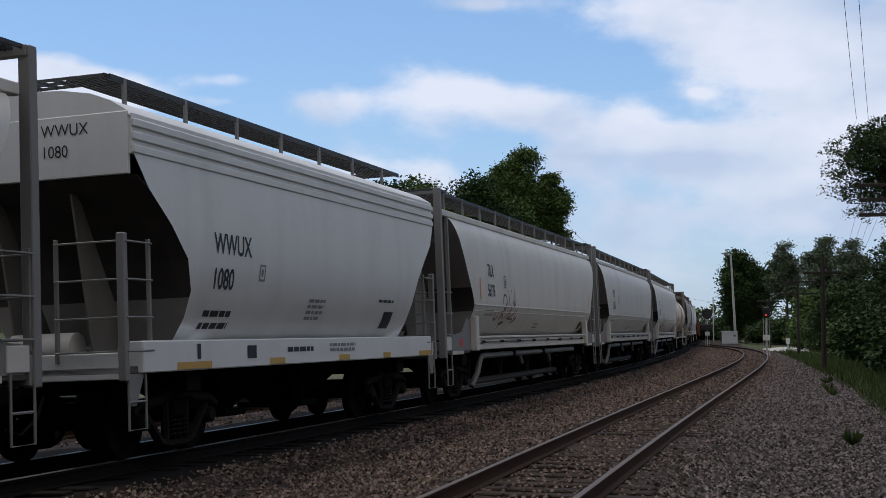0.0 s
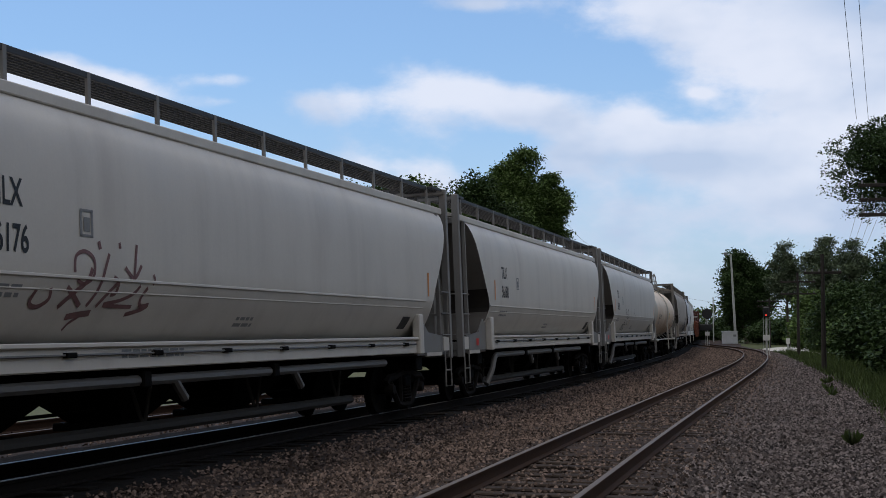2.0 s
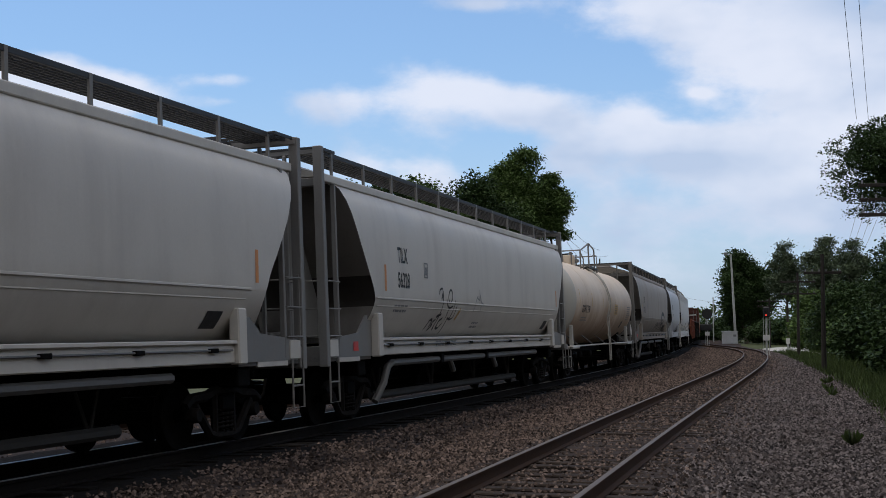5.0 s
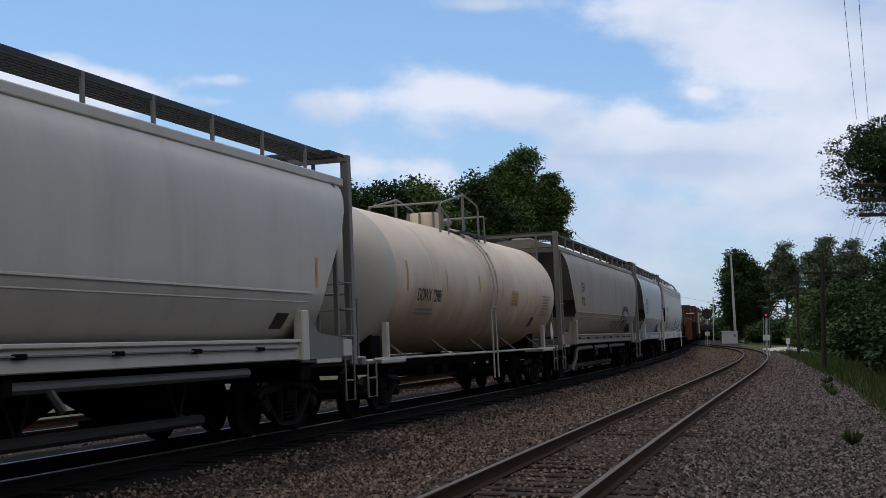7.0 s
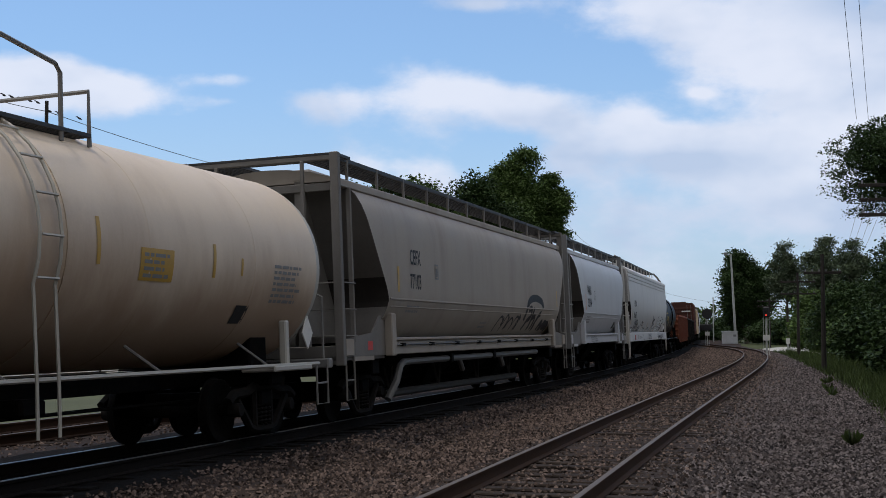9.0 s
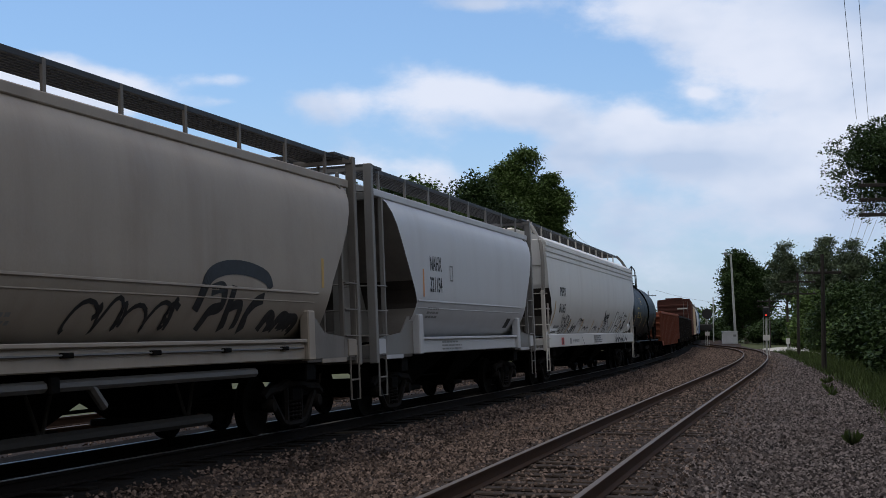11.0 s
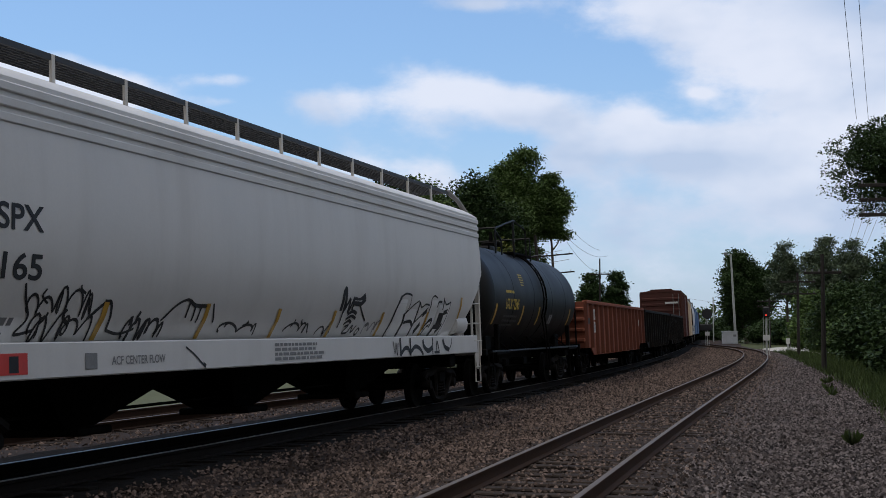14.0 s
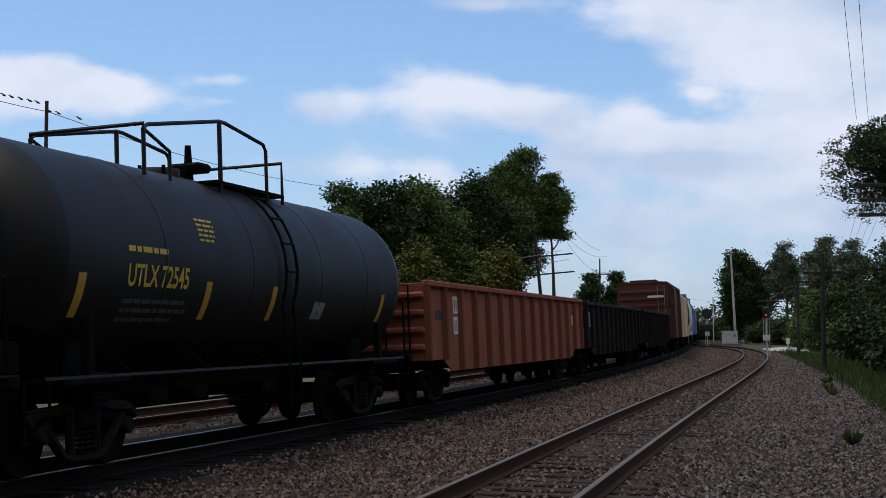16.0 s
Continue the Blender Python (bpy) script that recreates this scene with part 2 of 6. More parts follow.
# the train's shade, put into the colour of stone and ties beneath it
SHADED_STONE = material("stone blackened for train shade", (0.008, 0.0065, 0.0055), 0.95, vary=0.5, grain=14.0, patch=0.5, bump=0.9, world_space=True, specular=0.08)
TIE_DARK = material("shade-black tie timber", (0.008, 0.0065, 0.0055), 0.9, vary=0.4, patch=3.0, grain=22, bump=0.5, piece=0.5, world_space=True, specular=0.1)
GREY_STONES = material("grey crushed stone", (0.098, 0.083, 0.081), 0.9, vary=0.3, grain=60, patch=0.5, bump=0.2, dirt=(0.060, 0.045, 0.040), dirt_amount=0.5, world_space=True, clump=2.4, specular=0.12)
STONES = material("crushed stone", (0.100, 0.073, 0.061), 0.9, vary=0.3, grain=60, patch=0.5, bump=0.2, dirt=(0.060, 0.042, 0.035), dirt_amount=0.5, world_space=True, clump=2.4, specular=0.12)
EARTH = material("dry grassy earth", (0.060, 0.070, 0.030), 0.95, vary=0.5, grain=8.0, patch=0.15, bump=0.5, dirt=(0.10, 0.09, 0.05), dirt_amount=0.4, world_space=True, specular=0.1)
FIELD = material("dull mown field", (0.085, 0.09, 0.052), 0.95, vary=0.35, grain=6.0, patch=0.2, bump=0.3, world_space=True, specular=0.1)
CONCRETE = material("pale crossing concrete", (0.42, 0.40, 0.37), 0.85, vary=0.2, grain=12.0, patch=0.6, bump=0.2, world_space=True)
BARK = material("grey brown bark", (0.075, 0.060, 0.048), 0.95, vary=0.4, grain=18.0, patch=2.0, bump=0.6)
LEAF_DARK = material("dark summer leaves", (0.030, 0.053, 0.016), 0.6, vary=0.3, grain=3.0, patch=0.35, bump=0.0, clump=0.7, specular=0.12)
LEAF_MID = material("mid green leaves", (0.068, 0.108, 0.030), 0.6, vary=0.3, grain=3.0, patch=0.35, bump=0.0, clump=0.7, specular=0.12)
LEAF_YELLOW = material("yellow green leaves", (0.082, 0.090, 0.019), 0.6, vary=0.3, grain=3.0, patch=0.35, bump=0.0, clump=0.7, specular=0.12)
LEAF_GREY = material("grey green poplar leaves", (0.085, 0.112, 0.066), 0.6, vary=0.3, grain=3.0, patch=0.35, bump=0.0, clump=0.7, specular=0.12)
GRASS = material("rank grass", (0.048, 0.070, 0.019), 0.8, vary=0.3, grain=4.0, patch=0.5, bump=0.0, clump=0.9, specular=0.2)
POLE_WOOD = material("tarred pole timber", (0.032, 0.026, 0.022), 0.9, vary=0.3, grain=20.0, patch=2.0, bump=0.4)
POLE_PALE = material("grey steel mast", (0.40, 0.40, 0.38), 0.6, 0.2, vary=0.2, patch=2.0, bump=0.1)
SILVER = material("aluminium housing", (0.52, 0.53, 0.55), 0.5, 0.2, vary=0.12, patch=1.5, bump=0.05, dirt=(0.33, 0.32, 0.30), dirt_amount=0.3, streaks=0.6)
SIGNAL_BLACK = material("matt black signal", (0.015, 0.015, 0.016), 0.6, vary=0.2, patch=5.0, bump=0.05)
WIRE = material("line wire", (0.22, 0.23, 0.25), 0.5, 0.5, vary=0.1, patch=3.0, bump=0.0)
LAMP_RED = glow("lit red signal lens", (1.0, 0.05, 0.03), 0.7)
FEATHER = material("dark feathers", (0.02, 0.02, 0.022), 0.7, vary=0.3, patch=20, bump=0.0)


# ---------------------------------------------------------------- mesh helpers
class Shape:
    """Collects faces for one mesh."""

    def __init__(self):
        self.v, self.f = [], []

    def box(self, x0, y0, z0, x1, y1, z1, c=0.012):
        """A block with chamfered edges."""
        c = min(c, 0.3 * min(x1 - x0, y1 - y0, z1 - z0))
        lo, hi, base = (x0, y0, z0), (x1, y1, z1), len(self.v)
        ix = {}
        for sx in (0, 1):
            for sy in (0, 1):
                for sz in (0, 1):
                    s = (sx, sy, sz)
                    for a in range(3):
                        p = [(hi[k] if s[k] else lo[k]) + (0 if k == a else (-c if s[k] else c)) for k in range(3)]
                        ix[s, a] = len(self.v)
                        self.v.append(tuple(p))
        def at(a, sa, b, sb, sc):
            k = 3 - a - b
            s = [0, 0, 0]
            s[a], s[b], s[k] = sa, sb, sc
            return tuple(s)
        for a in range(3):
            b, k = (a + 1) % 3, (a + 2) % 3
            for sa in (0, 1):
                ring = [at(a, sa, b, sb, sk) for sb, sk in ((0, 0), (1, 0), (1, 1), (0, 1))]
                q = [ix[s, a] for s in ring]
                self.f.append(q if sa else q[::-1])
            for sa in (0, 1):
                for sb in (0, 1):
                    s0, s1 = at(a, sa, b, sb, 0), at(a, sa, b, sb, 1)
                    q = [ix[s0, a], ix[s0, b], ix[s1, b], ix[s1, a]]
                    self.f.append(q[::-1] if sa != sb else q)
        for s in itertools.product((0, 1), repeat=3):
            q = [ix[s, 0], ix[s, 1], ix[s, 2]]
            self.f.append(q if sum(s) % 2 else q[::-1])
        return self

    def tube(self, points, r, n=6, r_end=None, caps=True):
        """A round bar along a line of points."""
        pts = [Vector(p) for p in points]
        base = len(self.v)
        last = len(pts) - 1
        side = None
        for i, p in enumerate(pts):
            d = (pts[min(i + 1, last)] - pts[max(i - 1, 0)]).normalized()
            if side is None:
                side = d.cross(Vector((0.31, 0.2, 0.93)) if abs(d.z) < 0.8 else Vector((1, 0.1, 0))).normalized()
            side = (side - d * side.dot(d)).normalized()
            up = d.cross(side)
            rad = r if r_end is None else r + (r_end - r) * i / last
            for k in range(n):
                a = 2 * math.pi * k / n
                self.v.append(tuple(p + (side * math.cos(a) + up * math.sin(a)) * rad))
        for i in range(last):
            for k in range(n):
                a, b = base + i * n + k, base + i * n + (k + 1) % n
                self.f.append([a, b, b + n, a + n])
        if caps:
            self.f.append([base + k for k in range(n)][::-1])
            self.f.append([base + last * n + k for k in range(n)])
        return self

    def loft(self, rings, closed=True, caps=True):
        base, n = len(self.v), len(rings[0])
        for r in rings:
            self.v += [tuple(p) for p in r]
        for i in range(len(rings) - 1):
            for k in range(n if closed else n - 1):
                a, b = base + i * n + k, base + i * n + (k + 1) % n
                self.f.append([a, b, b + n, a + n])
        if caps:
            self.f.append([base + k for k in range(n)][::-1])
            self.f.append([base + (len(rings) - 1) * n + k for k in range(n)])
        return self

    def plate(self, outline, axis, at, thick):
        """A flat plate: its outline in the two other axes, at a place on the axis."""
        def put(p, d):
            q = list(p)
            q.insert(axis, at + d)
            return tuple(q)
        return self.loft([[put(p, -thick / 2) for p in outline], [put(p, thick / 2) for p in outline]])

    def mesh(self, name, smooth=False):
        me = bpy.data.meshes.new(name)
        me.from_pydata(self.v, [], self.f)
        bm = bmesh.new()
        bm.from_mesh(me)
        bmesh.ops.recalc_face_normals(bm, faces=bm.faces)
        bm.to_mesh(me)
        bm.free()
        if smooth:
            me.shade_smooth()
            me.set_sharp_from_angle(angle=radians(35))
        return me


def part(name, shape, mat, parent, label="", smooth=False, at=None):
    """Links a shape as one mesh object under a thing or a part."""
    me = shape if isinstance(shape, bpy.types.Mesh) else shape.mesh(name, smooth)
    if not me.materials:
        me.materials.append(mat)
    ob = new(name, me)
    ob.parent = parent
    if at is not None:
        ob.matrix_basis = at
    if label:
        ob["label"] = label
    return ob


# ---------------------------------------------------------------- the lines of the tracks
def track_line(x, y, heading, k0, k1, k2, limit, beyond, end):
    """Places along a track: arrays of the way along it, x, y and the heading (from +y towards +x)."""
    step = 0.5

    def turn(s):
        q = min(max(s, -40.0), limit)
        return heading + k0 * q + k1 * q * q / 2 + k2 * q ** 3 / 6 + beyond * max(s - limit, 0)
    rows, px, py = [(0.0, x, y, turn(0))], x, y
    s = 0.0
    while s < end:
        h = turn(s + step / 2)
        px, py, s = px + math.sin(h) * step, py + math.cos(h) * step, s + step
        rows.append((s, px, py, turn(s)))
    px, py, s = x, y, 0.0
    while s > -70:
        h = turn(s - step / 2)
        px, py, s = px - math.sin(h) * step, py - math.cos(h) * step, s - step
        rows.insert(0, (s, px, py, turn(s)))
    return np.array(rows)


MAIN = track_line(-10.2754, -0.2013, 0.320526, -0.00104992, -7.06877e-6, 2.09534e-7, 165.0, -0.00035, 520.0)
SIDE = track_line(-3.7663, -3.1291, 0.248647, 0.00103618, -1.42789e-5, -3.98218e-7, 138.0, 0.0018, 176.0)
CANT = radians(2.43)


def on(line, s, lat=0.0):
    """The place beside a track: s along it, lat to its right."""
    x, y, h = (np.interp(s, line[:, 0], line[:, i]) for i in (1, 2, 3))
    return x + np.cos(h) * lat, y - np.sin(h) * lat, h


def track_pose(line, s, lat=0.0, z=0.0, lean=0.0):
    x, y, h = on(line, s, lat)
    return Matrix.Translation((float(x), float(y), z)) @ Matrix.Rotation(-float(h), 4, "Z") @ Matrix.Rotation(-lean, 4, "Y")


# ---------------------------------------------------------------- ground and tracks
def bed_height(lat, side_lat):
    """Height of the stone bed, by the way right of the main track; side_lat: where the side track lies."""
    z = np.full_like(lat, -0.20)
    between = np.clip(np.abs(lat - side_lat * 0.5) / np.maximum(side_lat * 0.5 - 1.3, 0.4), 0, 1)
    z = np.where((lat > 0) & (lat < side_lat), -0.30 + 0.10 * between ** 2, z)
    right = np.clip((lat - side_lat - 1.3) / 1.6, 0, 1)
    z = np.where(lat > side_lat, -0.20 - 0.16 * right, z)
    z = np.where(np.abs(lat - side_lat) < 1.3, -0.205, z)
    left = np.clip((-lat - 5.4) / 1.5, 0, 1)
    z = np.where(lat < -5.4, -0.20 - 0.35 * left, z)
    shoulder = np.clip(1.0 - np.abs(np.abs(lat) - 1.55) / 0.35, 0, 1)
    return z + 0.05 * shoulder + np.where(np.abs(lat) < 2.0, lat * 0.03, 0.06 * np.clip((2.6 - lat) / 0.6, 0, 1) * (lat > 0))


def side_offset(s):
    """How far right of the main track the side track lies."""
    x, y, h = on(MAIN, s)
    d = np.array([np.min(np.hypot(SIDE[:, 1] - a, SIDE[:, 2] - b)) for a, b in zip(np.atleast_1d(x), np.atleast_1d(y))])
    return np.maximum(d, 0.3)


def edge_offset(s):
    """Where the stone gives way to grass on the right."""
    return np.interp(s, [-70, 10, 30, 55, 90, 120, 170], [12.5, 12.0, 10.9, 10.2, 9.2, 9.0, 7.0])


def grid_mesh(name, xs, ys, zs, mat):
    r, c = xs.shape
    v = np.stack([xs, ys, zs], -1).reshape(-1, 3)
    k = np.arange(r * c).reshape(r, c)
    f = np.stack([k[:-1, :-1], k[:-1, 1:], k[1:, 1:], k[1:, :-1]], -1).reshape(-1, 4)
    me = bpy.data.meshes.new(name)
    me.from_pydata(v.tolist(), [], f.tolist())
    me.materials.append(mat)
    me.shade_smooth()
    return me


def make_ground():
    a = np.concatenate([-np.geomspace(2400, 30, 26), np.linspace(-24, 24, 17), np.geomspace(30, 2400, 26)])
    xs, ys = np.meshgrid(a + 20, a + 90)
    zs = np.full_like(xs, -0.62)
    tagged(new("ground", grid_mesh("ground", xs, ys, zs, EARTH)), "dry green and straw coloured open ground", "ground", kind="structure")


def make_bed():
    s = np.concatenate([np.arange(-66, -10, 2.0), np.arange(-10, 60, 0.3), np.arange(60, 190, 1.0), np.arange(190, 420, 6.0)])
    f = np.concatenate([np.linspace(-8.5, -5.2, 8), np.linspace(-5.0, 12.0, 68)])
    ss, lat = np.meshgrid(s, f, indexing="ij")
    so = side_offset(s)[:, None] * np.ones_like(lat)
    edge = edge_offset(s)[:, None] * np.ones_like(lat)
    lat = np.where(lat > 0, lat * edge / 12.0, lat)
    x, y, h = on(MAIN, ss, lat)
    z = bed_height(lat, so)
    bumps = np.array([noise.noise((p * 2.3, q * 2.3, 0.3)) * 0.02 + noise.noise((p * 0.4, q * 0.4, 4.0)) * 0.03 for p, q in zip(x.ravel(), y.ravel())]).reshape(x.shape)
    z = z + bumps
    z[:, -1] = -0.66
    z[:, 0] = -0.66
    me = grid_mesh("ballast", x, y, z, BALLAST)
    # faces along the main track take the stone with the train's shade painted in
    me.materials.append(SHADED_STONE)
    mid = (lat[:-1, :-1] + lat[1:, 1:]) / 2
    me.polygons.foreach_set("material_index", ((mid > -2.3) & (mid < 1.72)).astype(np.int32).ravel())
    tagged(new("ballast", me), "brown and grey crushed stone bed under the tracks", "ballast", kind="structure")


def make_stones():
    """Loose angular stones on the bed, thickest where the bed lies nearest; greyer outside the side track."""
    rng = np.random.default_rng(5)
    n = 430000
    s = 5 + 135 * rng.random(n) ** 2.1
    lat = rng.uniform(-6.0, 12.0, n)
    so = side_offset(np.arange(0, 150.0))
    off = np.interp(s, np.arange(0, 150.0), so)
    edge = edge_offset(s)
    keep = (lat < edge) & ((lat > 1.62 + 0.07 * rng.normal(size=n)) | ((lat < -2.2) & (rng.random(n) < 0.2))) & (np.abs(lat) - 0.75 > 0.09) & (np.abs(np.abs(lat - off) - 0.75) > 0.09)
    keep &= (np.abs(lat - off) > 1.35) | (rng.random(n) < 0.36)
    s, lat, off = s[keep], lat[keep], off[keep]
    x, y, h = on(MAIN, s, lat)
    z = bed_height(lat, off)
    m = len(s)
    size = rng.uniform(0.009, 0.026, m) * (1 + s / 80) * np.where(rng.random(m) < 0.04, 1.5, 1)
    # a rough foot of four corners under a short ridge
    shapes = np.array([(-1, -1, -0.4), (1, -1, -0.4), (1, 1, -0.4), (-1, 1, -0.4), (-0.45, 0, 0.9), (0.45, 0, 0.9)], float)
    faces = ((0, 1, 5, 4), (1, 2, 5), (2, 3, 4, 5), (3, 0, 4))
    v = shapes[None] * rng.uniform(0.5, 1.0, (m, 6, 3)) * size[:, None, None]
    v[:, 4:, :2] += rng.uniform(-0.4, 0.4, (m, 1, 2)) * size[:, None, None]
    tip = rng.uniform(-0.5, 0.5, m)
    c, d = np.cos(tip)[:, None], np.sin(tip)[:, None]
    v[..., 1], v[..., 2] = v[..., 1] * c - v[..., 2] * d, v[..., 1] * d + v[..., 2] * c
    ang = rng.uniform(0, 2 * np.pi, m)
    c, d = np.cos(ang)[:, None], np.sin(ang)[:, None]
    vx, vy = v[..., 0] * c - v[..., 1] * d, v[..., 0] * d + v[..., 1] * c
    v = np.stack([vx + x[:, None], vy + y[:, None], v[..., 2] + z[:, None] + size[:, None] * 0.35 + 0.01], -1)
    outer = lat + 0.5 * rng.normal(size=m) > off + 1.2
    for chosen, mat, label in ((~outer, STONES, "loose angular brown track stones"), (outer, GREY_STONES, "loose angular grey track stones")):
        part_v = v[chosen].reshape(-1, 3).tolist()
        base = [6 * k for k in range(int(chosen.sum()))]
        me = bpy.data.meshes.new("stones")
        me.from_pydata(part_v, [], [[b + q for q in f] for b in base for f in faces])
        me.materials.append(mat)
        tagged(new("ballast_stones", me), label, "stones", kind="stuff")


def rail_profile():
    return [(-0.075, -0.18), (0.075, -0.18), (0.075, -0.168), (0.012, -0.15), (0.010, -0.045), (0.036, -0.035), (0.038, -0.006), (-0.038, -0.006), (-0.036, -0.035), (-0.010, -0.045), (-0.012, -0.15), (-0.075, -0.168)]


def make_track(name, label, line, s0, s1, offset, lean, head, tie_range, sunk, timber=TIE_WOOD, web_mat=RAIL_SIDE):
    thing = tagged(new(name), label, "railway track", kind="structure")
    steps = np.arange(s0, s1 + 0.01, 1.0)
    for side in (-1, 1):
        web, top = [], []
        for s in steps:
            x, y, h = on(line, s, offset)
            cx, cy = math.cos(h), -math.sin(h)
            lift = side * 0.7525 * math.sin(lean)
            web.append([(x + cx * (side * 0.7525 + a), y + cy * (side * 0.7525 + a), b + lift) for a, b in rail_profile()])
            top.append([(x + cx * (side * 0.7525 + a), y + cy * (side * 0.7525 + a), b + lift) for a, b in ((-0.034, -0.008), (0.034, -0.008), (0.034, -0.004), (0.024, 0.0), (-0.024, 0.0), (-0.034, -0.004))])
        rail = part("rail", Shape().loft(web), web_mat, thing)
        part("railhead", Shape().loft(top), head, rail, "worn shiny top of the rail")
    tie = Shape().box(-1.3, -0.115, -0.16, 1.3, 0.115, 0.0, 0.015).mesh("tie")
    tie.materials.append(timber)
    rnd = random.Random(len(name))
    s = tie_range[0]
    while s < tie_range[1]:
        part("tie", tie, TIE_WOOD, thing, at=track_pose(line, s, offset + rnd.uniform(-0.05, 0.05), -0.175 - sunk * rnd.random(), lean) @ pose(0, 0, 0, 0, 0, rnd.uniform(-1.5, 1.5)))
        s += 0.53 + rnd.uniform(-0.03, 0.03)


make_ground()
make_bed()
make_track("side_track", "single track with worn rails on half buried ties", SIDE, -64, 174, 0.0, 0.0, RAIL_TOP_DULL, (-30, 122), 0.03)
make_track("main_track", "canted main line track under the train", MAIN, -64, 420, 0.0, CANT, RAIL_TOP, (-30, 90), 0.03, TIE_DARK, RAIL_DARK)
make_track("far_track", "rusty track on the far side of the train", MAIN, -64, 150, -4.1, 0.0, RAIL_TOP_DULL, (10, 60), 0.03)


# ---------------------------------------------------------------- running gear
def truck_meshes():
    """Meshes shared by all trucks: side frame, bolster, spring nest, bearing cap and wheelset."""
    frame_line = [(-1.18, 0.60), (-1.10, 0.70), (-0.62, 0.72), (-0.30, 0.80), (0.30, 0.80), (0.62, 0.72), (1.10, 0.70), (1.18, 0.60), (1.14, 0.44), (1.02, 0.44), (0.98, 0.54), (0.72, 0.52), (0.42, 0.18), (0.30, 0.13), (-0.30, 0.13), (-0.42, 0.18), (-0.72, 0.52), (-0.98, 0.54), (-1.02, 0.44), (-1.14, 0.44)]
    side = Shape()
    # frame as bars round its openings
    for line, r in (([(-1.12, 0.58), (-0.95, 0.68), (-0.5, 0.70), (-0.3, 0.76), (0.3, 0.76), (0.5, 0.70), (0.95, 0.68), (1.12, 0.58)], 0.075), ([(-0.85, 0.60), (-0.42, 0.18), (-0.25, 0.14), (0.25, 0.14), (0.42, 0.18), (0.85, 0.60)], 0.06), ([(-0.27, 0.16), (-0.27, 0.74)], 0.055), ([(0.27, 0.16), (0.27, 0.74)], 0.055)):
        side.tube([(0, a, b) for a, b in line], r, 6)
    spring = Shape()
    for y in (-0.14, 0, 0.14):
        spring.tube([(0.07 * math.cos(a), y + 0.07 * math.sin(a), 0.2 + 0.3 * a / 31.4) for a in np.linspace(0, 31.4, 40)], 0.018, 4)
    bolster = Shape().box(-1.12, -0.2, 0.48, 1.12, 0.2, 0.70, 0.03)
    cap = Shape().tube([(-0.1, 0, 0), (0.06, 0, 0), (0.075, 0, 0)], 0.115, 10, 0.09)
    r = 0.457
    wheels = Shape()
    ring = [(0.0, 0.10), (0.02, 0.10), (0.02, 0.34), (0.045, 0.38), (0.045, r - 0.01), (0.03, r), (-0.06, r + 0.005), (-0.075, r + 0.028), (-0.09, r + 0.02), (-0.09, 0.39), (-0.03, 0.34), (-0.03, 0.10)]
    for sgn in (-1, 1):
        rows = []
        for k in range(28):
            a = 2 * math.pi * k / 28
            rows.append([(sgn * (0.765 + p), q * math.cos(a), q * math.sin(a)) for p, q in ring])
        rows.append(rows[0])
        wheels.loft(rows, closed=True, caps=False)
    wheels.tube([(-1.0, 0, 0), (1.0, 0, 0)], 0.085, 10)
    tread = Shape()
    for sgn in (-1, 1):
        rows = []
        for k in range(29):
            a = 2 * math.pi * k / 28
            rows.append([(sgn * (0.765 + p), q * math.cos(a), q * math.sin(a)) for p, q in ((0.047, r - 0.06), (0.049, r - 0.008), (0.047, r - 0.006))])
        tread.loft(rows, closed=False, caps=False)
    return {"side_frame": side.mesh("side_frame", True), "spring_nest": spring.mesh("spring_nest", True), "bolster": bolster.mesh("bolster"), "bearing_cap": cap.mesh("bearing_cap", True), "wheelset": wheels.mesh("wheelset", True), "wheel_tread": tread.mesh("wheel_tread", True)}


TRUCK = truck_meshes()
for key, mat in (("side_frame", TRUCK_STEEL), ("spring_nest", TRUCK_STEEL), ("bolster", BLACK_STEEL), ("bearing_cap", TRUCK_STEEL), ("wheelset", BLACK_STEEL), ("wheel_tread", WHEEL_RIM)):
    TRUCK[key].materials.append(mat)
WHEELSETS = []     # those whose turning is keyed


def add_truck(car, y, spins):
    t = part("truck", TRUCK["bolster"], BLACK_STEEL, car, at=pose(0, y, 0))
    for sx in (-1, 1):
        part("side_frame", TRUCK["side_frame"], TRUCK_STEEL, t, at=pose(sx * 1.03, 0, 0))
        part("spring_nest", TRUCK["spring_nest"], TRUCK_STEEL, t, at=pose(sx * 1.03, 0, 0))
        for sy in (-0.89, 0.89):
            part("bearing_cap", TRUCK["bearing_cap"], TRUCK_STEEL, t, at=pose(sx * 1.06, sy, 0.457, 0, 0, 0 if sx > 0 else 180))
    for sy in (-0.89, 0.89):
        w = part("wheelset", TRUCK["wheelset"], BLACK_STEEL, t, at=pose(0, sy, 0.457))
        if spins:
            WHEELSETS.append((w, Matrix.Translation((0, sy, 0.457))))


def add_coupler(car, y, sgn):
    s = Shape().box(-0.09, min(y, y + sgn * 0.62), 0.80, 0.09, max(y, y + sgn * 0.62), 0.98, 0.02)
    s.box(-0.16, y + sgn * 0.45 - 0.15, 0.75, 0.16, y + sgn * 0.45 + 0.15, 1.03, 0.04)
    part("coupler", s, BLACK_STEEL, car)
    hose = Shape().tube([(0.35, y, 0.85), (0.36, y + sgn * 0.15, 0.6), (0.3, y + sgn * 0.4, 0.42), (0.2, y + sgn * 0.55, 0.5)], 0.022, 6)
    part("air_hose", hose, BLACK_STEEL, car)


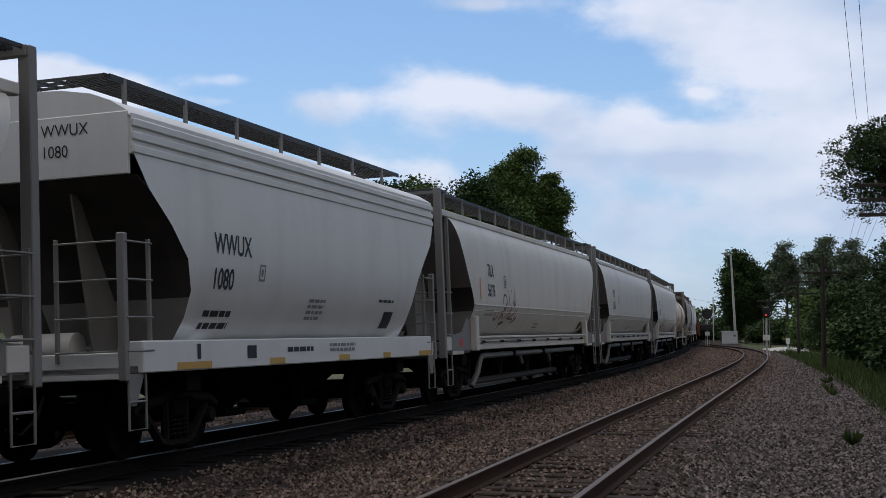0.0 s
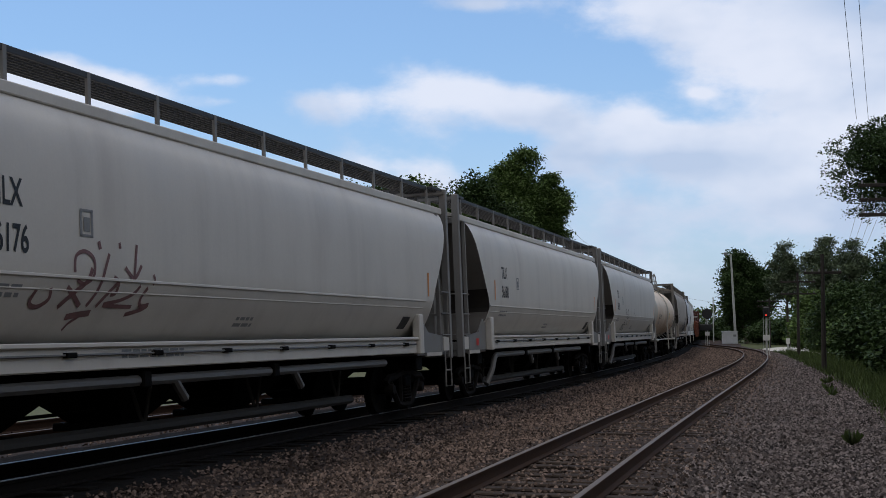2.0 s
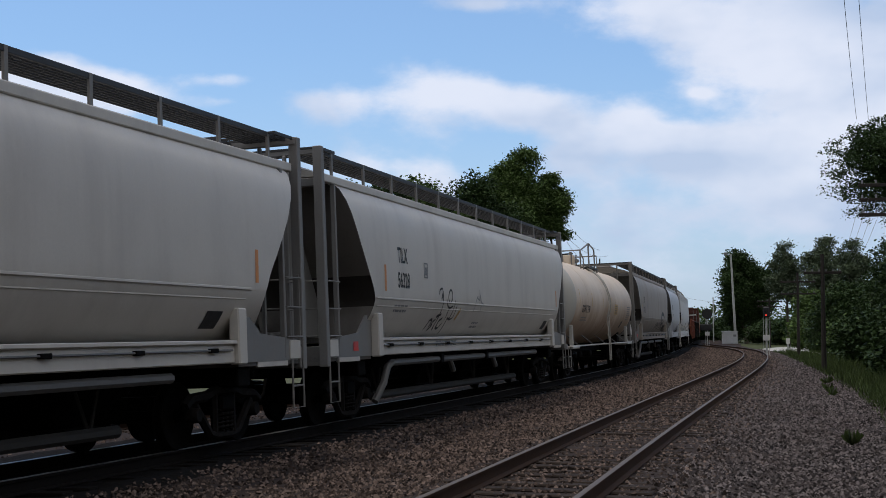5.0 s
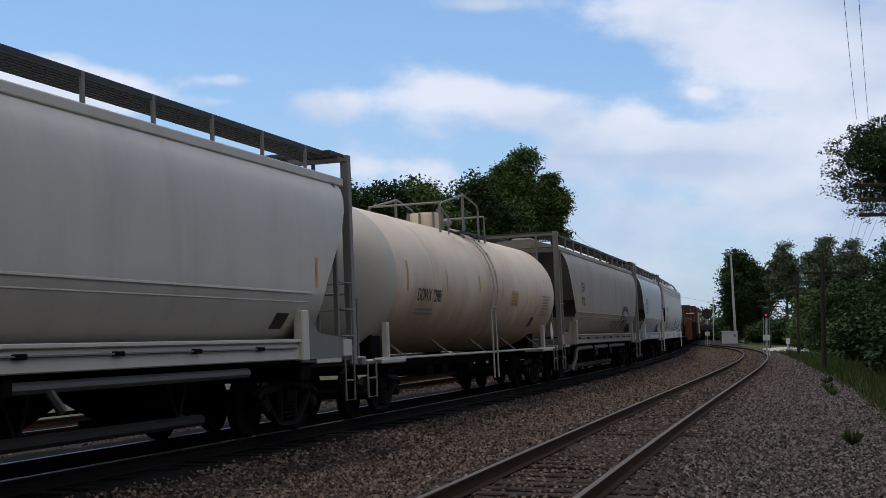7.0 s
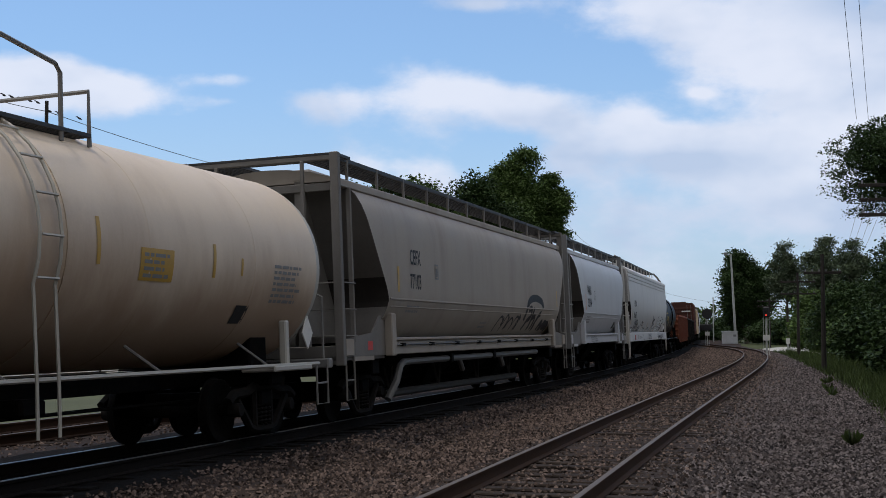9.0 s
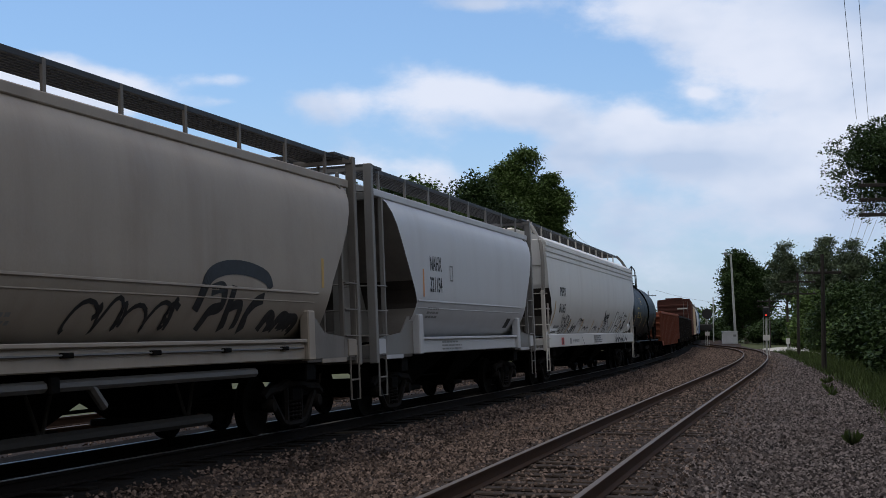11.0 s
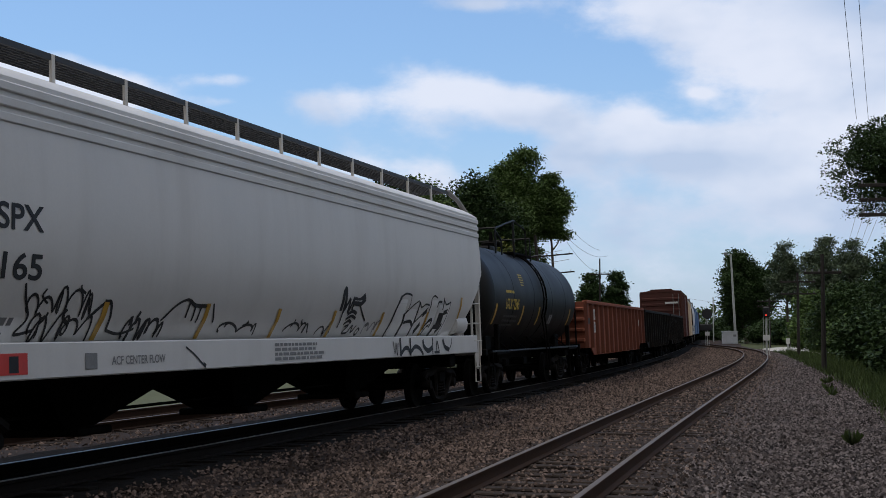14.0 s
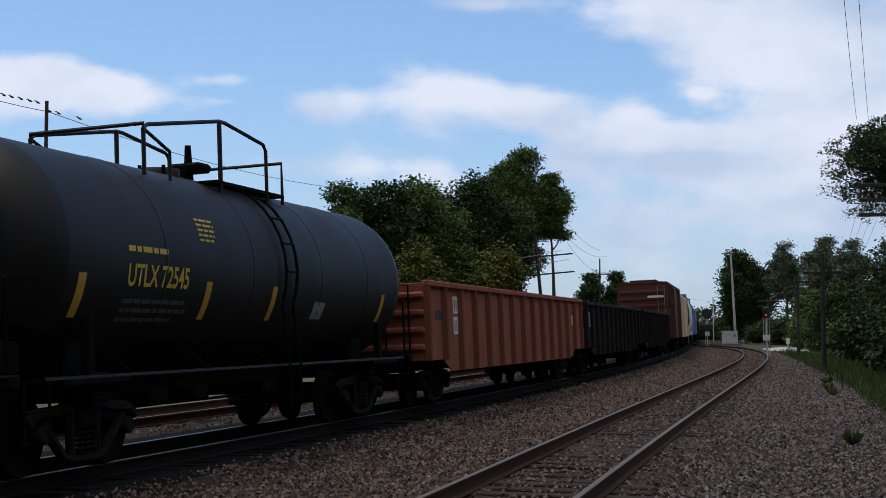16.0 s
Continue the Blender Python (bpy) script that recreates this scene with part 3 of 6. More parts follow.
def add_brakes(car, half):
    """Rods, a reservoir and levers under the middle of a car."""
    s = Shape().tube([(0.35, -half * 0.7, 0.62), (0.35, half * 0.7, 0.62)], 0.02, 5)
    s.tube([(-0.3, -half * 0.7, 0.55), (-0.3, half * 0.7, 0.6)], 0.02, 5)
    part("brake_rod", s, BLACK_STEEL, car)


# ---------------------------------------------------------------- lettering
def side_x(profile, z):
    zs, xs = [p[1] for p in profile], [p[0] for p in profile]
    return float(np.interp(z, zs, xs))


def lettering(text, y, z, height, narrow, wrap, mat, car, name="lettering", label="", span=0.0):
    """Letters laid on a side: left foot at (y, z), capitals of that height; wrap gives the side's x for a height."""
    cu = bpy.data.curves.new("letters", "FONT")
    cu.body, cu.size, cu.offset = text, height / 0.72, height * 0.025
    ob = bpy.data.objects.new("letters", cu)
    me = bpy.data.meshes.new_from_object(ob)
    bpy.data.objects.remove(ob)
    if span:
        narrow = span / max(v.co.x for v in me.vertices)
    for v in me.vertices:
        a, b = v.co.x * narrow, v.co.y
        v.co = (wrap(z + b) + 0.006, y + a, z + b)
    me.name = name
    me.materials.clear()
    return part(name, me, mat, car, label)


def bars(rows, wrap, mat, car, name="stencil", label=""):
    """Bars for small stencils that cannot be read: (y0, z0, y1, z1) each."""
    if name == "reflector" and len(rows) > 1:
        for row in rows:
            bars([row], wrap, mat, car, name, label)
        return None
    s = Shape()
    for y0, z0, y1, z1 in rows:
        cuts = max(1, round((z1 - z0) / 0.06))
        base = len(s.v)
        for k in range(cuts + 1):
            z = z0 + (z1 - z0) * k / cuts
            s.v += [(wrap(z) + 0.006, y0, z), (wrap(z) + 0.006, y1, z)]
        s.f += [[base + 2 * k, base + 2 * k + 1, base + 2 * k + 3, base + 2 * k + 2] for k in range(cuts)]
    return part(name, s, mat, car, label)


def small_print(y, z, rows, width, wrap, mat, car, seed, gap=0.085, high=0.045):
    rnd = random.Random(seed)
    out = []
    for i in range(rows):
        a = y
        end = y + width * rnd.uniform(0.75, 1.0)
        while a < end:
            b = min(a + rnd.uniform(0.08, 0.25), end)
            out.append((a, z - i * gap - high, b, z - i * gap))
            a = b + 0.035
    return tagged(bars(out, wrap, mat, car), kind="stuff")


def stroke(s, pts, width, wrap):
    """A painted stroke on a side, along (y, z) points."""
    p = np.array(pts)
    d = np.gradient(p, axis=0)
    d /= np.maximum(np.linalg.norm(d, axis=1, keepdims=True), 1e-6)
    nrm = np.stack([-d[:, 1], d[:, 0]], 1) * width / 2
    base = len(s.v)
    for q, m in zip(p, nrm):
        for e in (q - m, q + m):
            s.v.append((wrap(e[1]) + 0.007, e[0], e[1]))
    for i in range(len(p) - 1):
        a = base + 2 * i
        s.f.append([a, a + 1, a + 3, a + 2])


def eased(points, steps=6):
    """A smooth line through a few points."""
    p = np.array([points[0], *points, points[-1]], float)
    out = []
    for i in range(1, len(p) - 2):
        for t in np.linspace(0, 1, steps, endpoint=False):
            a, b, c, d = p[i - 1], p[i], p[i + 1], p[i + 2]
            out.append(0.5 * (2 * b + (c - a) * t + (2 * a - 5 * b + 4 * c - d) * t * t + (3 * b - a - 3 * c + d) * t ** 3))
    return np.array(out + [p[-1]])


def tag(car, wrap, y, z, strokes, mat, label):
    """A spray-painted tag: each stroke is its width and a few (along, up) points from its foot at (y, z)."""
    for width, *points in strokes:
        s = Shape()
        line = eased(points) if len(points) > 2 else np.linspace(points[0], points[1], 5)
        stroke(s, line + np.array([y, z]), width, wrap)
        part("graffiti", s, mat, car, label)


def cursive(car, wrap, y, z, width, height, loops, thick, mat, seed, label):
    """A run of hand-sprayed script: joined loops of uneven height, then a few quick ticks."""
    rnd = random.Random(seed)
    high = [rnd.uniform(0.45, 1.0) for _ in range(loops + 1)]
    foot = [rnd.uniform(-0.1, 0.22) for _ in range(loops + 1)]
    t = np.linspace(0, loops, loops * 12 + 1)
    k = np.minimum(t.astype(int), loops - 1)
    top = np.interp(t, range(loops + 1), high)
    low = np.interp(t, range(loops + 1), foot)
    curl = width / loops * rnd.uniform(0.28, 0.42)
    yy = y + width * (t + 0.4 * np.sin(2.1 * t + seed)) / loops - curl * np.sin(2 * np.pi * t) * (0.6 + 0.4 * np.cos(1.7 * k))
    zz = z + height * (low + (top - low) * (0.5 - 0.5 * np.cos(2 * np.pi * t)))
    s = Shape()
    stroke(s, np.stack([yy, zz], 1), thick, wrap)
    part("graffiti", s, mat, car, label)
    for i in range(max(2, loops // 2)):
        a, h = y + width * rnd.random(), height * rnd.uniform(0.2, 0.5)
        b = z + (height - h) * rnd.random()
        s = Shape()
        stroke(s, eased([(a, b + h), (a + rnd.uniform(-0.05, 0.06), b + h * 0.5), (a + rnd.uniform(-0.1, 0.14), b)]), thick * rnd.uniform(0.8, 1.6), wrap)
        part("graffiti", s, mat, car, label)


# ---------------------------------------------------------------- covered hoppers
ROUND_SIDE = [(1.08, 1.40), (1.27, 1.56), (1.40, 1.72), (1.49, 1.87), (1.552, 2.01), (1.592, 2.13), (1.605, 2.22), (1.608, 2.38), (1.61, 2.55), (1.612, 2.75), (1.612, 3.0), (1.605, 3.3), (1.58, 3.58), (1.53, 3.80), (1.45, 3.98), (1.34, 4.10)]
ROUND_ROOF = [(1.33, 4.17), (1.15, 4.26), (0.8, 4.36), (0.4, 4.42), (0.0, 4.44)]
FLAT_SIDE = [(1.20, 1.46), (1.38, 1.75), (1.52, 2.1), (1.585, 2.5), (1.595, 2.9), (1.585, 3.3), (1.555, 3.72)]
FLAT_ROOF = [(1.53, 4.16), (1.50, 4.22), (1.28, 4.36), (1.0, 4.47), (0.6, 4.54), (0.0, 4.57)]


def hull(profile, half, inset, back=0.0):
    """A body whose ends lean in: inset(z) gives how far from the car's end the shell begins at each height."""
    s = Shape()
    n = len(profile)
    cols = 9
    for side in (1, -1):
        for x, z in profile:
            e = half - inset(z)
            for k in range(cols):
                s.v.append((side * x, back - e + 2 * e * k / (cols - 1), z))
    for b in range(2):
        for i in range(n - 1):
            for k in range(cols - 1):
                a = (b * n + i) * cols + k
                s.f.append([a, a + 1, a + cols + 1, a + cols])
    s.f.append([0, cols - 1, n * cols + cols - 1, n * cols])
    top = (n - 1) * cols
    for k in range(cols - 1):
        s.f.append([top + k, top + k + 1, n * cols + top + k + 1, n * cols + top + k])
    return s


def slope_sheet(profile, half, inset, sy, z0, z1, back=0.0):
    """The leaning end wall of a body between two heights."""
    zs = sorted({z0, z1, *[p[1] for p in profile if z0 < p[1] < z1], *np.linspace(z0, z1, 7)})
    s = Shape()
    for z in zs:
        x, y = side_x(profile, z) - 0.002, sy * (half - inset(z)) + back
        s.v += [(-x, y, z), (x, y, z), (x, y - sy * 0.02, z), (-x, y - sy * 0.02, z)]
    for i in range(len(zs) - 1):
        for k in range(4):
            p, q = 4 * i + k, 4 * i + (k + 1) % 4
            s.f.append([p, q, q + 4, p + 4])
    return s


def roof_shape(line, half, inset):
    full = line + [(-x, z) for x, z in reversed(line[:-1])]
    e = half - inset
    return Shape().loft([[(x, -e, z) for x, z in full], [(x, 0, z) for x, z in full], [(x, e, z) for x, z in full]])


def grating_shape(x0, x1, y0, y1, z):
    """A running board: border bars, lengthwise bars and cross bars."""
    s = Shape()
    for x in np.linspace(x0, x1, 9):
        s.box(x - 0.012, y0, z - 0.05, x + 0.012, y1, z, 0.002)
    k = int((y1 - y0) / 0.16)
    for y in np.linspace(y0, y1, max(k, 3)):
        s.box(x0, y - 0.008, z - 0.045, x1, y + 0.008, z - 0.005, 0.002)
    return s


def rungs(car, ladder_posts, rung_z, mat, name="ladder"):
    """A ladder: two upright stiles ((x, y) each) and a rung at every height given."""
    (xa, ya), (xb, yb) = ladder_posts
    s = Shape()
    z0, z1 = min(rung_z) - 0.12, max(rung_z) + 0.06
    s.box(xa - 0.024, ya - 0.024, z0, xa + 0.024, ya + 0.024, z1, 0.006)
    s.box(xb - 0.024, yb - 0.024, z0, xb + 0.024, yb + 0.024, z1, 0.006)
    lad = part(name, s, mat, car)
    out = Vector((0.05, 0, 0)) if abs(ya - yb) > abs(xa - xb) else Vector((0, -0.05 if ya < 0 else 0.05, 0))
    if abs(ya - yb) > abs(xa - xb) and xa < 0:
        out = -out
    for z in rung_z:
        a, b = Vector((xa, ya, z)), Vector((xb, yb, z))
        part("rung", Shape().tube([a, a + out, b + out, b], 0.013, 5), mat, lad)
    return lad


def sill_step(car, x, y, length, mat, top=1.15):
    s = Shape().tube([(x, y, top), (x, y, 0.42), (x, y + length, 0.42), (x, y + length, top)], 0.018, 5)
    s.tube([(x, y, 0.75), (x, y + length, 0.75)], 0.016, 5)
    part("sill_step", s, mat, car)


def covered_hopper(length, label, style, paint, frame_mat, end_mat, spins, deep_end=False):
    """A covered hopper with its running gear; its middle at the origin, rail top at z = 0, its sides towards +x and -x."""
    car = tagged(new("covered_hopper"), label, "freight car", "cars of the train")
    half = length / 2
    rounded = style == "round"
    side = ROUND_SIDE if rounded else FLAT_SIDE
    top_z = side[-1][1]

    def inset(z):
        if rounded:
            return float(np.interp(z, [1.4, 1.9, 2.12, 2.35, 2.6, 2.9, 3.2, 3.5, 3.8, 4.1], [1.70, 1.84, 1.84, 1.73, 1.53, 1.28, 1.05, 0.86, 0.70, 0.55]))
        if deep_end:
            return float(np.interp(z, [1.46, 1.9, 2.4, 2.75, 2.85], [1.30, 1.05, 0.55, 0.20, 0.12]))
        return float(np.interp(z, [1.46, 2.0, 2.5, 3.0, 3.38, 3.46], [1.6, 1.6, 1.38, 0.85, 0.32, 0.12]))
    wrap = functools.partial(side_x, side)
    back = 0.22 if rounded else 0.0
    part("body", hull(side, half, inset, back), paint, car, smooth=True)
    cut = 2.55 if rounded else 2.80 if deep_end else 3.45
    for sy in (-1, 1):
        # end walls darker than the sides: dirt, and shade put into the colour
        part("slope_sheet", slope_sheet(side, half, inset, sy, 2.02, cut, back), GRIME_SHADE, car, "slope sheet dark with grime and painted shade", smooth=True)
        part("slope_foot", slope_sheet(side, half, inset, sy, side[0][1], 2.02, back), DUSTY_SHADE, car, "paler foot of the slope sheet", smooth=True)
        if cut < top_z - 0.3:
            part("upper_end", slope_sheet(side, half, inset, sy, cut, top_z, back), DUSTY_SHADE if rounded else paint, car, smooth=True)
    if rounded:
        part("seam", Shape().box(1.598, -half + 2.1, 2.15, 1.617, half - 2.1, 2.185, 0.006), paint, car)
        part("seam", Shape().box(1.54, -half + 2.2, 2.015, 1.566, half - 2.2, 2.036, 0.006), paint, car)
        part("roof", roof_shape(ROUND_ROOF, half, 0.3), paint, car, smooth=True)
        for sx in (-1, 1):
            part("top_chord", Shape().box(sx * 1.35 - 0.06, -half + 0.15, 4.06, sx * 1.35 + 0.06, half - 0.15, 4.20, 0.015), paint, car)
        board_x, board_z = (0.62, 1.28), 4.62
    else:
        part("roof", roof_shape(FLAT_ROOF, half, 0.1), paint, car, smooth=True)
        for sx in (-1, 1):
            for z in (3.76, 3.92, 4.08):
                part("roof_rib", Shape().box(sx * 1.545 - 0.03, -half + 0.12, z - 0.05, sx * 1.545 + 0.03, half - 0.12, z + 0.05, 0.012), paint, car)
            part("top_panel", Shape().box(min(sx * 1.40, sx * 1.545), -half + 0.12, 3.70, max(sx * 1.40, sx * 1.545), half - 0.12, 4.2, 0.01), paint, car)
        board_x, board_z = (0.40, 1.0), 4.80
        for sy in (-1, 1):
            part("end_panel", Shape().box(-1.5, sy * (half - 0.12) - 0.03, 3.46, 1.5, sy * (half - 0.12) + 0.03, 4.22, 0.01), paint, car)
            if deep_end:
                for sx in (-1, 1):
                    y = sy * half
                    part("corner_rail", Shape().tube([(sx * 1.45, y, 2.6), (sx * 1.47, y - sy * 0.02, 3.6), (sx * 1.42, y - sy * 0.1, 4.1), (sx * 1.15, y - sy * 0.3, 4.6), (sx * 0.98, y - sy * 0.55, 4.80)], 0.055, 8), FRAME_GREY, car, smooth=True)
    # side sills
    for sx in (-1, 1):
        s = Shape().box(min(sx * 1.30, sx * 1.50), -half + (2.35 if rounded else 0.35), 1.14 if rounded else 1.08, max(sx * 1.30, sx * 1.50), half - (2.35 if rounded else 0.35), 1.42 if rounded else 1.47, 0.015)
        part("side_sill", s, paint, car)
        if rounded:
            part("sill_lip", Shape().box(sx * 1.5 - 0.05, -half + 2.4, 1.40, sx * 1.5 + 0.05, half - 2.4, 1.455, 0.01), paint, car)
            for sy in (-1, 1):
                # the upright plate at each bolster and the panel behind it
                y = sy * (half - 2.35)
                part("jacking_plate", Shape().box(sx * 1.50 - 0.08, y - 0.13, 1.12, sx * 1.50 + 0.08, y + 0.13, 1.90, 0.02), paint, car)
                part("bolster_web", Shape().plate([(sy * (half - 2.3), 1.14), (sy * (half - 0.2), 1.14), (sy * (half - 0.2), 1.45), (sy * (half - 1.5), 1.55), (sy * (half - 1.95), 1.86), (sy * (half - 2.3), 1.86)], 0, sx * 1.42, 0.03), end_mat, car)
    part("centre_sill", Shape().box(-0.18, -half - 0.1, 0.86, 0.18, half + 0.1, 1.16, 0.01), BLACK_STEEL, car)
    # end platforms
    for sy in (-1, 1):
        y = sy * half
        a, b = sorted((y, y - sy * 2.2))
        part("end_platform", Shape().box(-1.42, a, 1.08, 1.42, b, 1.17, 0.01), DEEP_SHADE, car)
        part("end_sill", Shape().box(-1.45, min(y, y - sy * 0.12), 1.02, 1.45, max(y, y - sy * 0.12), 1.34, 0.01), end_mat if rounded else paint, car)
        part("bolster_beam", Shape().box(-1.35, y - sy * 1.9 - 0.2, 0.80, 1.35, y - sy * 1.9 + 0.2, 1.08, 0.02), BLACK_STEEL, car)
        for sx in (-1, 1):
            if rounded:
                part("end_post", Shape().box(sx * 1.40 - 0.075, y - 0.07, 1.0, sx * 1.40 + 0.075, y + 0.07, board_z, 0.012), frame_mat, car)
                part("inner_post", Shape().box(sx * 0.62 - 0.10, y - sy * 0.35 - 0.05, 1.1, sx * 0.62 + 0.10, y - sy * 0.35 + 0.05, 4.25, 0.012), end_mat, car)
                part("slope_brace", Shape().plate([(y - sy * 0.45, 3.9), (y - sy * 0.6, 3.9), (y - sy * 2.1, 1.5), (y - sy * 0.45, 1.5)], 0, sx * 0.62, 0.03), end_mat, car)
                rungs(car, ((sx * 1.42, y - sy * 0.07), (sx * 1.42, y - sy * 0.62)), [1.5, 1.95, 2.4], frame_mat)
                rungs(car, ((sx * 1.34, y), (sx * 0.80, y)), [1.5, 1.95, 2.4], frame_mat)
                part("end_stile", Shape().box(sx * 0.80 - 0.03, y - 0.03, 1.34, sx * 0.80 + 0.03, y + 0.03, 4.5, 0.008), frame_mat, car)
                part("side_stile", Shape().box(sx * 1.40 - 0.04, y - sy * 0.62 - 0.035, 1.17, sx * 1.40 + 0.04, y - sy * 0.62 + 0.035, 4.06, 0.008), frame_mat, car)
                part("deck_edge", Shape().box(min(sx * 1.38, sx * 1.43), min(y - sy * 0.55, y - sy * 1.6), 1.06, max(sx * 1.38, sx * 1.43), max(y - sy * 0.55, y - sy * 1.6), 1.36, 0.01), paint, car)
            else:
                part("corner_post", Shape().box(sx * 1.44 - 0.05, y - 0.05, 1.0, sx * 1.44 + 0.05, y + 0.05, 2.75, 0.012), frame_mat, car)
                rungs(car, ((sx * 1.45, y), (sx * 1.45, y - sy * 0.6)), [1.35, 1.75, 2.2, 2.65], frame_mat)
                rungs(car, ((sx * 1.40, y), (sx * 0.55, y)), [1.35, 1.75, 2.2, 2.65], frame_mat)
                part("slope_brace", Shape().plate([(y - sy * 0.35, 3.3), (y - sy * 0.5, 3.3), (y - sy * 1.6, 1.5), (y - sy * 0.8, 1.2)], 0, sx * 0.55, 0.03), DUSTY_SHADE, car)
                part("step_bracket", Shape().plate([(y - sy * 0.02, 1.08), (y - sy * 0.45, 1.08), (y - sy * 0.25, 0.70), (y - sy * 0.15, 0.70)], 0, sx * 1.44, 0.02), frame_mat, car)
            if rounded:
                a, b2 = sorted((y - sy * 0.12, y - sy * 0.5))
                part("corner_plate", Shape().box(min(sx * 1.40, sx * 1.455), a, 1.16, max(sx * 1.40, sx * 1.455), b2, 1.44, 0.01), paint, car, "pale corner plate")
            sill_step(car, sx * 1.46, y - sy * 0.06, -sy * 0.40, frame_mat)
        if rounded:
            part("platform_beam", Shape().box(-1.45, y - sy * 0.05 - 0.05, board_z - 0.12, 1.45, y - sy * 0.05 + 0.05, board_z, 0.01), frame_mat, car)
            part("cross_beam", Shape().box(-1.32, y - sy * 0.3 - 0.06, 4.0, 1.32, y - sy * 0.3 + 0.06, 4.14, 0.01), frame_mat, car)
            a, b = sorted((y, y - sy * 0.75))
            part("end_grating", grating_shape(-1.40, 1.40, a, b, board_z + 0.005), GRATING, car)
        else:
            a, b = sorted((y - sy * 0.5, y - sy * 0.95))
            part("end_grating", grating_shape(-0.95, 0.95, a, b, board_z + 0.005), GRATING, car)
        add_coupler(car, y, sy)
    part("brake_wheel", Shape().tube([(-0.5 + 0.28 * math.cos(a), -half - 0.05, 2.2 + 0.28 * math.sin(a)) for a in np.linspace(0, 2 * math.pi, 17)], 0.02, 5, caps=False), BLACK_STEEL, car)
    part("air_reservoir", Shape().tube([(-0.55, -half + 0.75, 1.42), (0.35, -half + 0.75, 1.42)], 0.2, 12), end_mat, car, smooth=True)
    if deep_end:
        part("air_reservoir", Shape().tube([(1.2, half - 1.75, 1.74), (1.2, half - 1.7, 1.74), (1.2, half - 1.0, 1.74), (1.2, half - 0.92, 1.74)], 0.25, 16), paint, car, "white brake air tank", smooth=True)
        part("reservoir_bracket", Shape().box(1.0, half - 1.6, 1.46, 1.4, half - 1.1, 1.54, 0.01), DUSTY_SHADE, car)
    # running boards on brackets, hatches along the roof
    for sx in (-1, 1):
        x0, x1 = sorted((sx * board_x[0], sx * board_x[1]))
        board = part("running_board", grating_shape(x0, x1, -half + (0.1 if rounded else 0.55), half - (0.1 if rounded else 0.55), board_z), GRATING, car)
        part("board_edge", Shape().box(sx * board_x[1] - 0.015, -half + 0.55, board_z - 0.075, sx * board_x[1] + 0.015, half - 0.55, board_z, 0.004), GRATING, board)
        for y in np.arange(-half + 0.9, half - 0.5, 1.62):
            x = sx * board_x[1]
            roof_z = 4.16 if rounded else 4.42
            part("bracket", Shape().box(x - 0.02, y - 0.035, roof_z, x + 0.02, y + 0.035, board_z, 0.004), frame_mat, board)
    part("hatch", Shape().box(-0.32, -half + 1.6, 4.38, 0.32, half - 1.6, 4.60 if rounded else 4.74, 0.05), end_mat, car, "long low roof hatch")
    # hopper pockets with outlet gates
    pockets = 4 if rounded and length > 16 else 2 if length < 16 else 3
    span = 2 * (half - 3.2)
    for k in range(pockets):
        y = -half + 3.2 + span * (k + 0.5) / pockets
        w = span / pockets * 0.5
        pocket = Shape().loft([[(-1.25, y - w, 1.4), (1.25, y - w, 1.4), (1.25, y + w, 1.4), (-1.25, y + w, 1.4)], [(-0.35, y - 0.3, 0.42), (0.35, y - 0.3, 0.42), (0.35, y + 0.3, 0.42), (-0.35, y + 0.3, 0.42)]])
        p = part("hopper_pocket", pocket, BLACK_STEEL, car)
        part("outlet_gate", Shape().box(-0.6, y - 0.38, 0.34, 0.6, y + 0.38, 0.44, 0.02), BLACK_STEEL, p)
    add_brakes(car, half)
    for sy in (-1, 1):
        add_truck(car, sy * (half - 1.95), spins)
    return car, wrap


def outlet_pipes(car, half):
    """The long unloading pipes along a pellet hopper."""
    a, b = -half + 3.3, half - 4.0
    part("upper_pipe", Shape().tube([(1.25, a - 0.5, 0.30), (1.33, a - 0.2, 0.62), (1.35, a, 0.92), (1.35, a + 0.25, 0.99), (1.35, b, 0.99)], 0.07, 8), PIPE_STEEL, car, "long grey unloading pipe", smooth=True)
    for y in (a + 4.2, a + 8.0):
        part("pipe_tee", Shape().tube([(1.35, y, 0.99), (1.35, y + 0.3, 0.72)], 0.06, 7), PIPE_STEEL, car, smooth=True)
        part("pipe_clamp", Shape().box(1.25, y - 0.9, 0.90, 1.45, y - 0.7, 1.10, 0.02), BLACK_STEEL, car)
    part("lower_pipe", Shape().tube([(0.8, a + 0.6, 0.36), (0.8, b - 0.4, 0.36)], 0.085, 8), PIPE_DARK, car, smooth=True)
    for y in np.linspace(a + 1.0, b - 1.0, 4):
        part("pipe_hanger", Shape().tube([(0.75, y - 0.35, 1.1), (0.8, y, 0.36), (0.75, y + 0.35, 1.1)], 0.03, 5), PIPE_DARK, car)
    rod = Shape().tube([(1.53, -half + 2.5, 1.32), (1.53, half - 2.6, 1.32)], 0.016, 5)
    part("seal_rod", rod, PIPE_STEEL, car)
    for y in np.arange(-half + 3.0, half - 2.6, 1.9):
        part("rod_clamp", Shape().box(1.49, y - 0.1, 1.29, 1.56, y + 0.1, 1.35, 0.008), BLACK_STEEL, car)


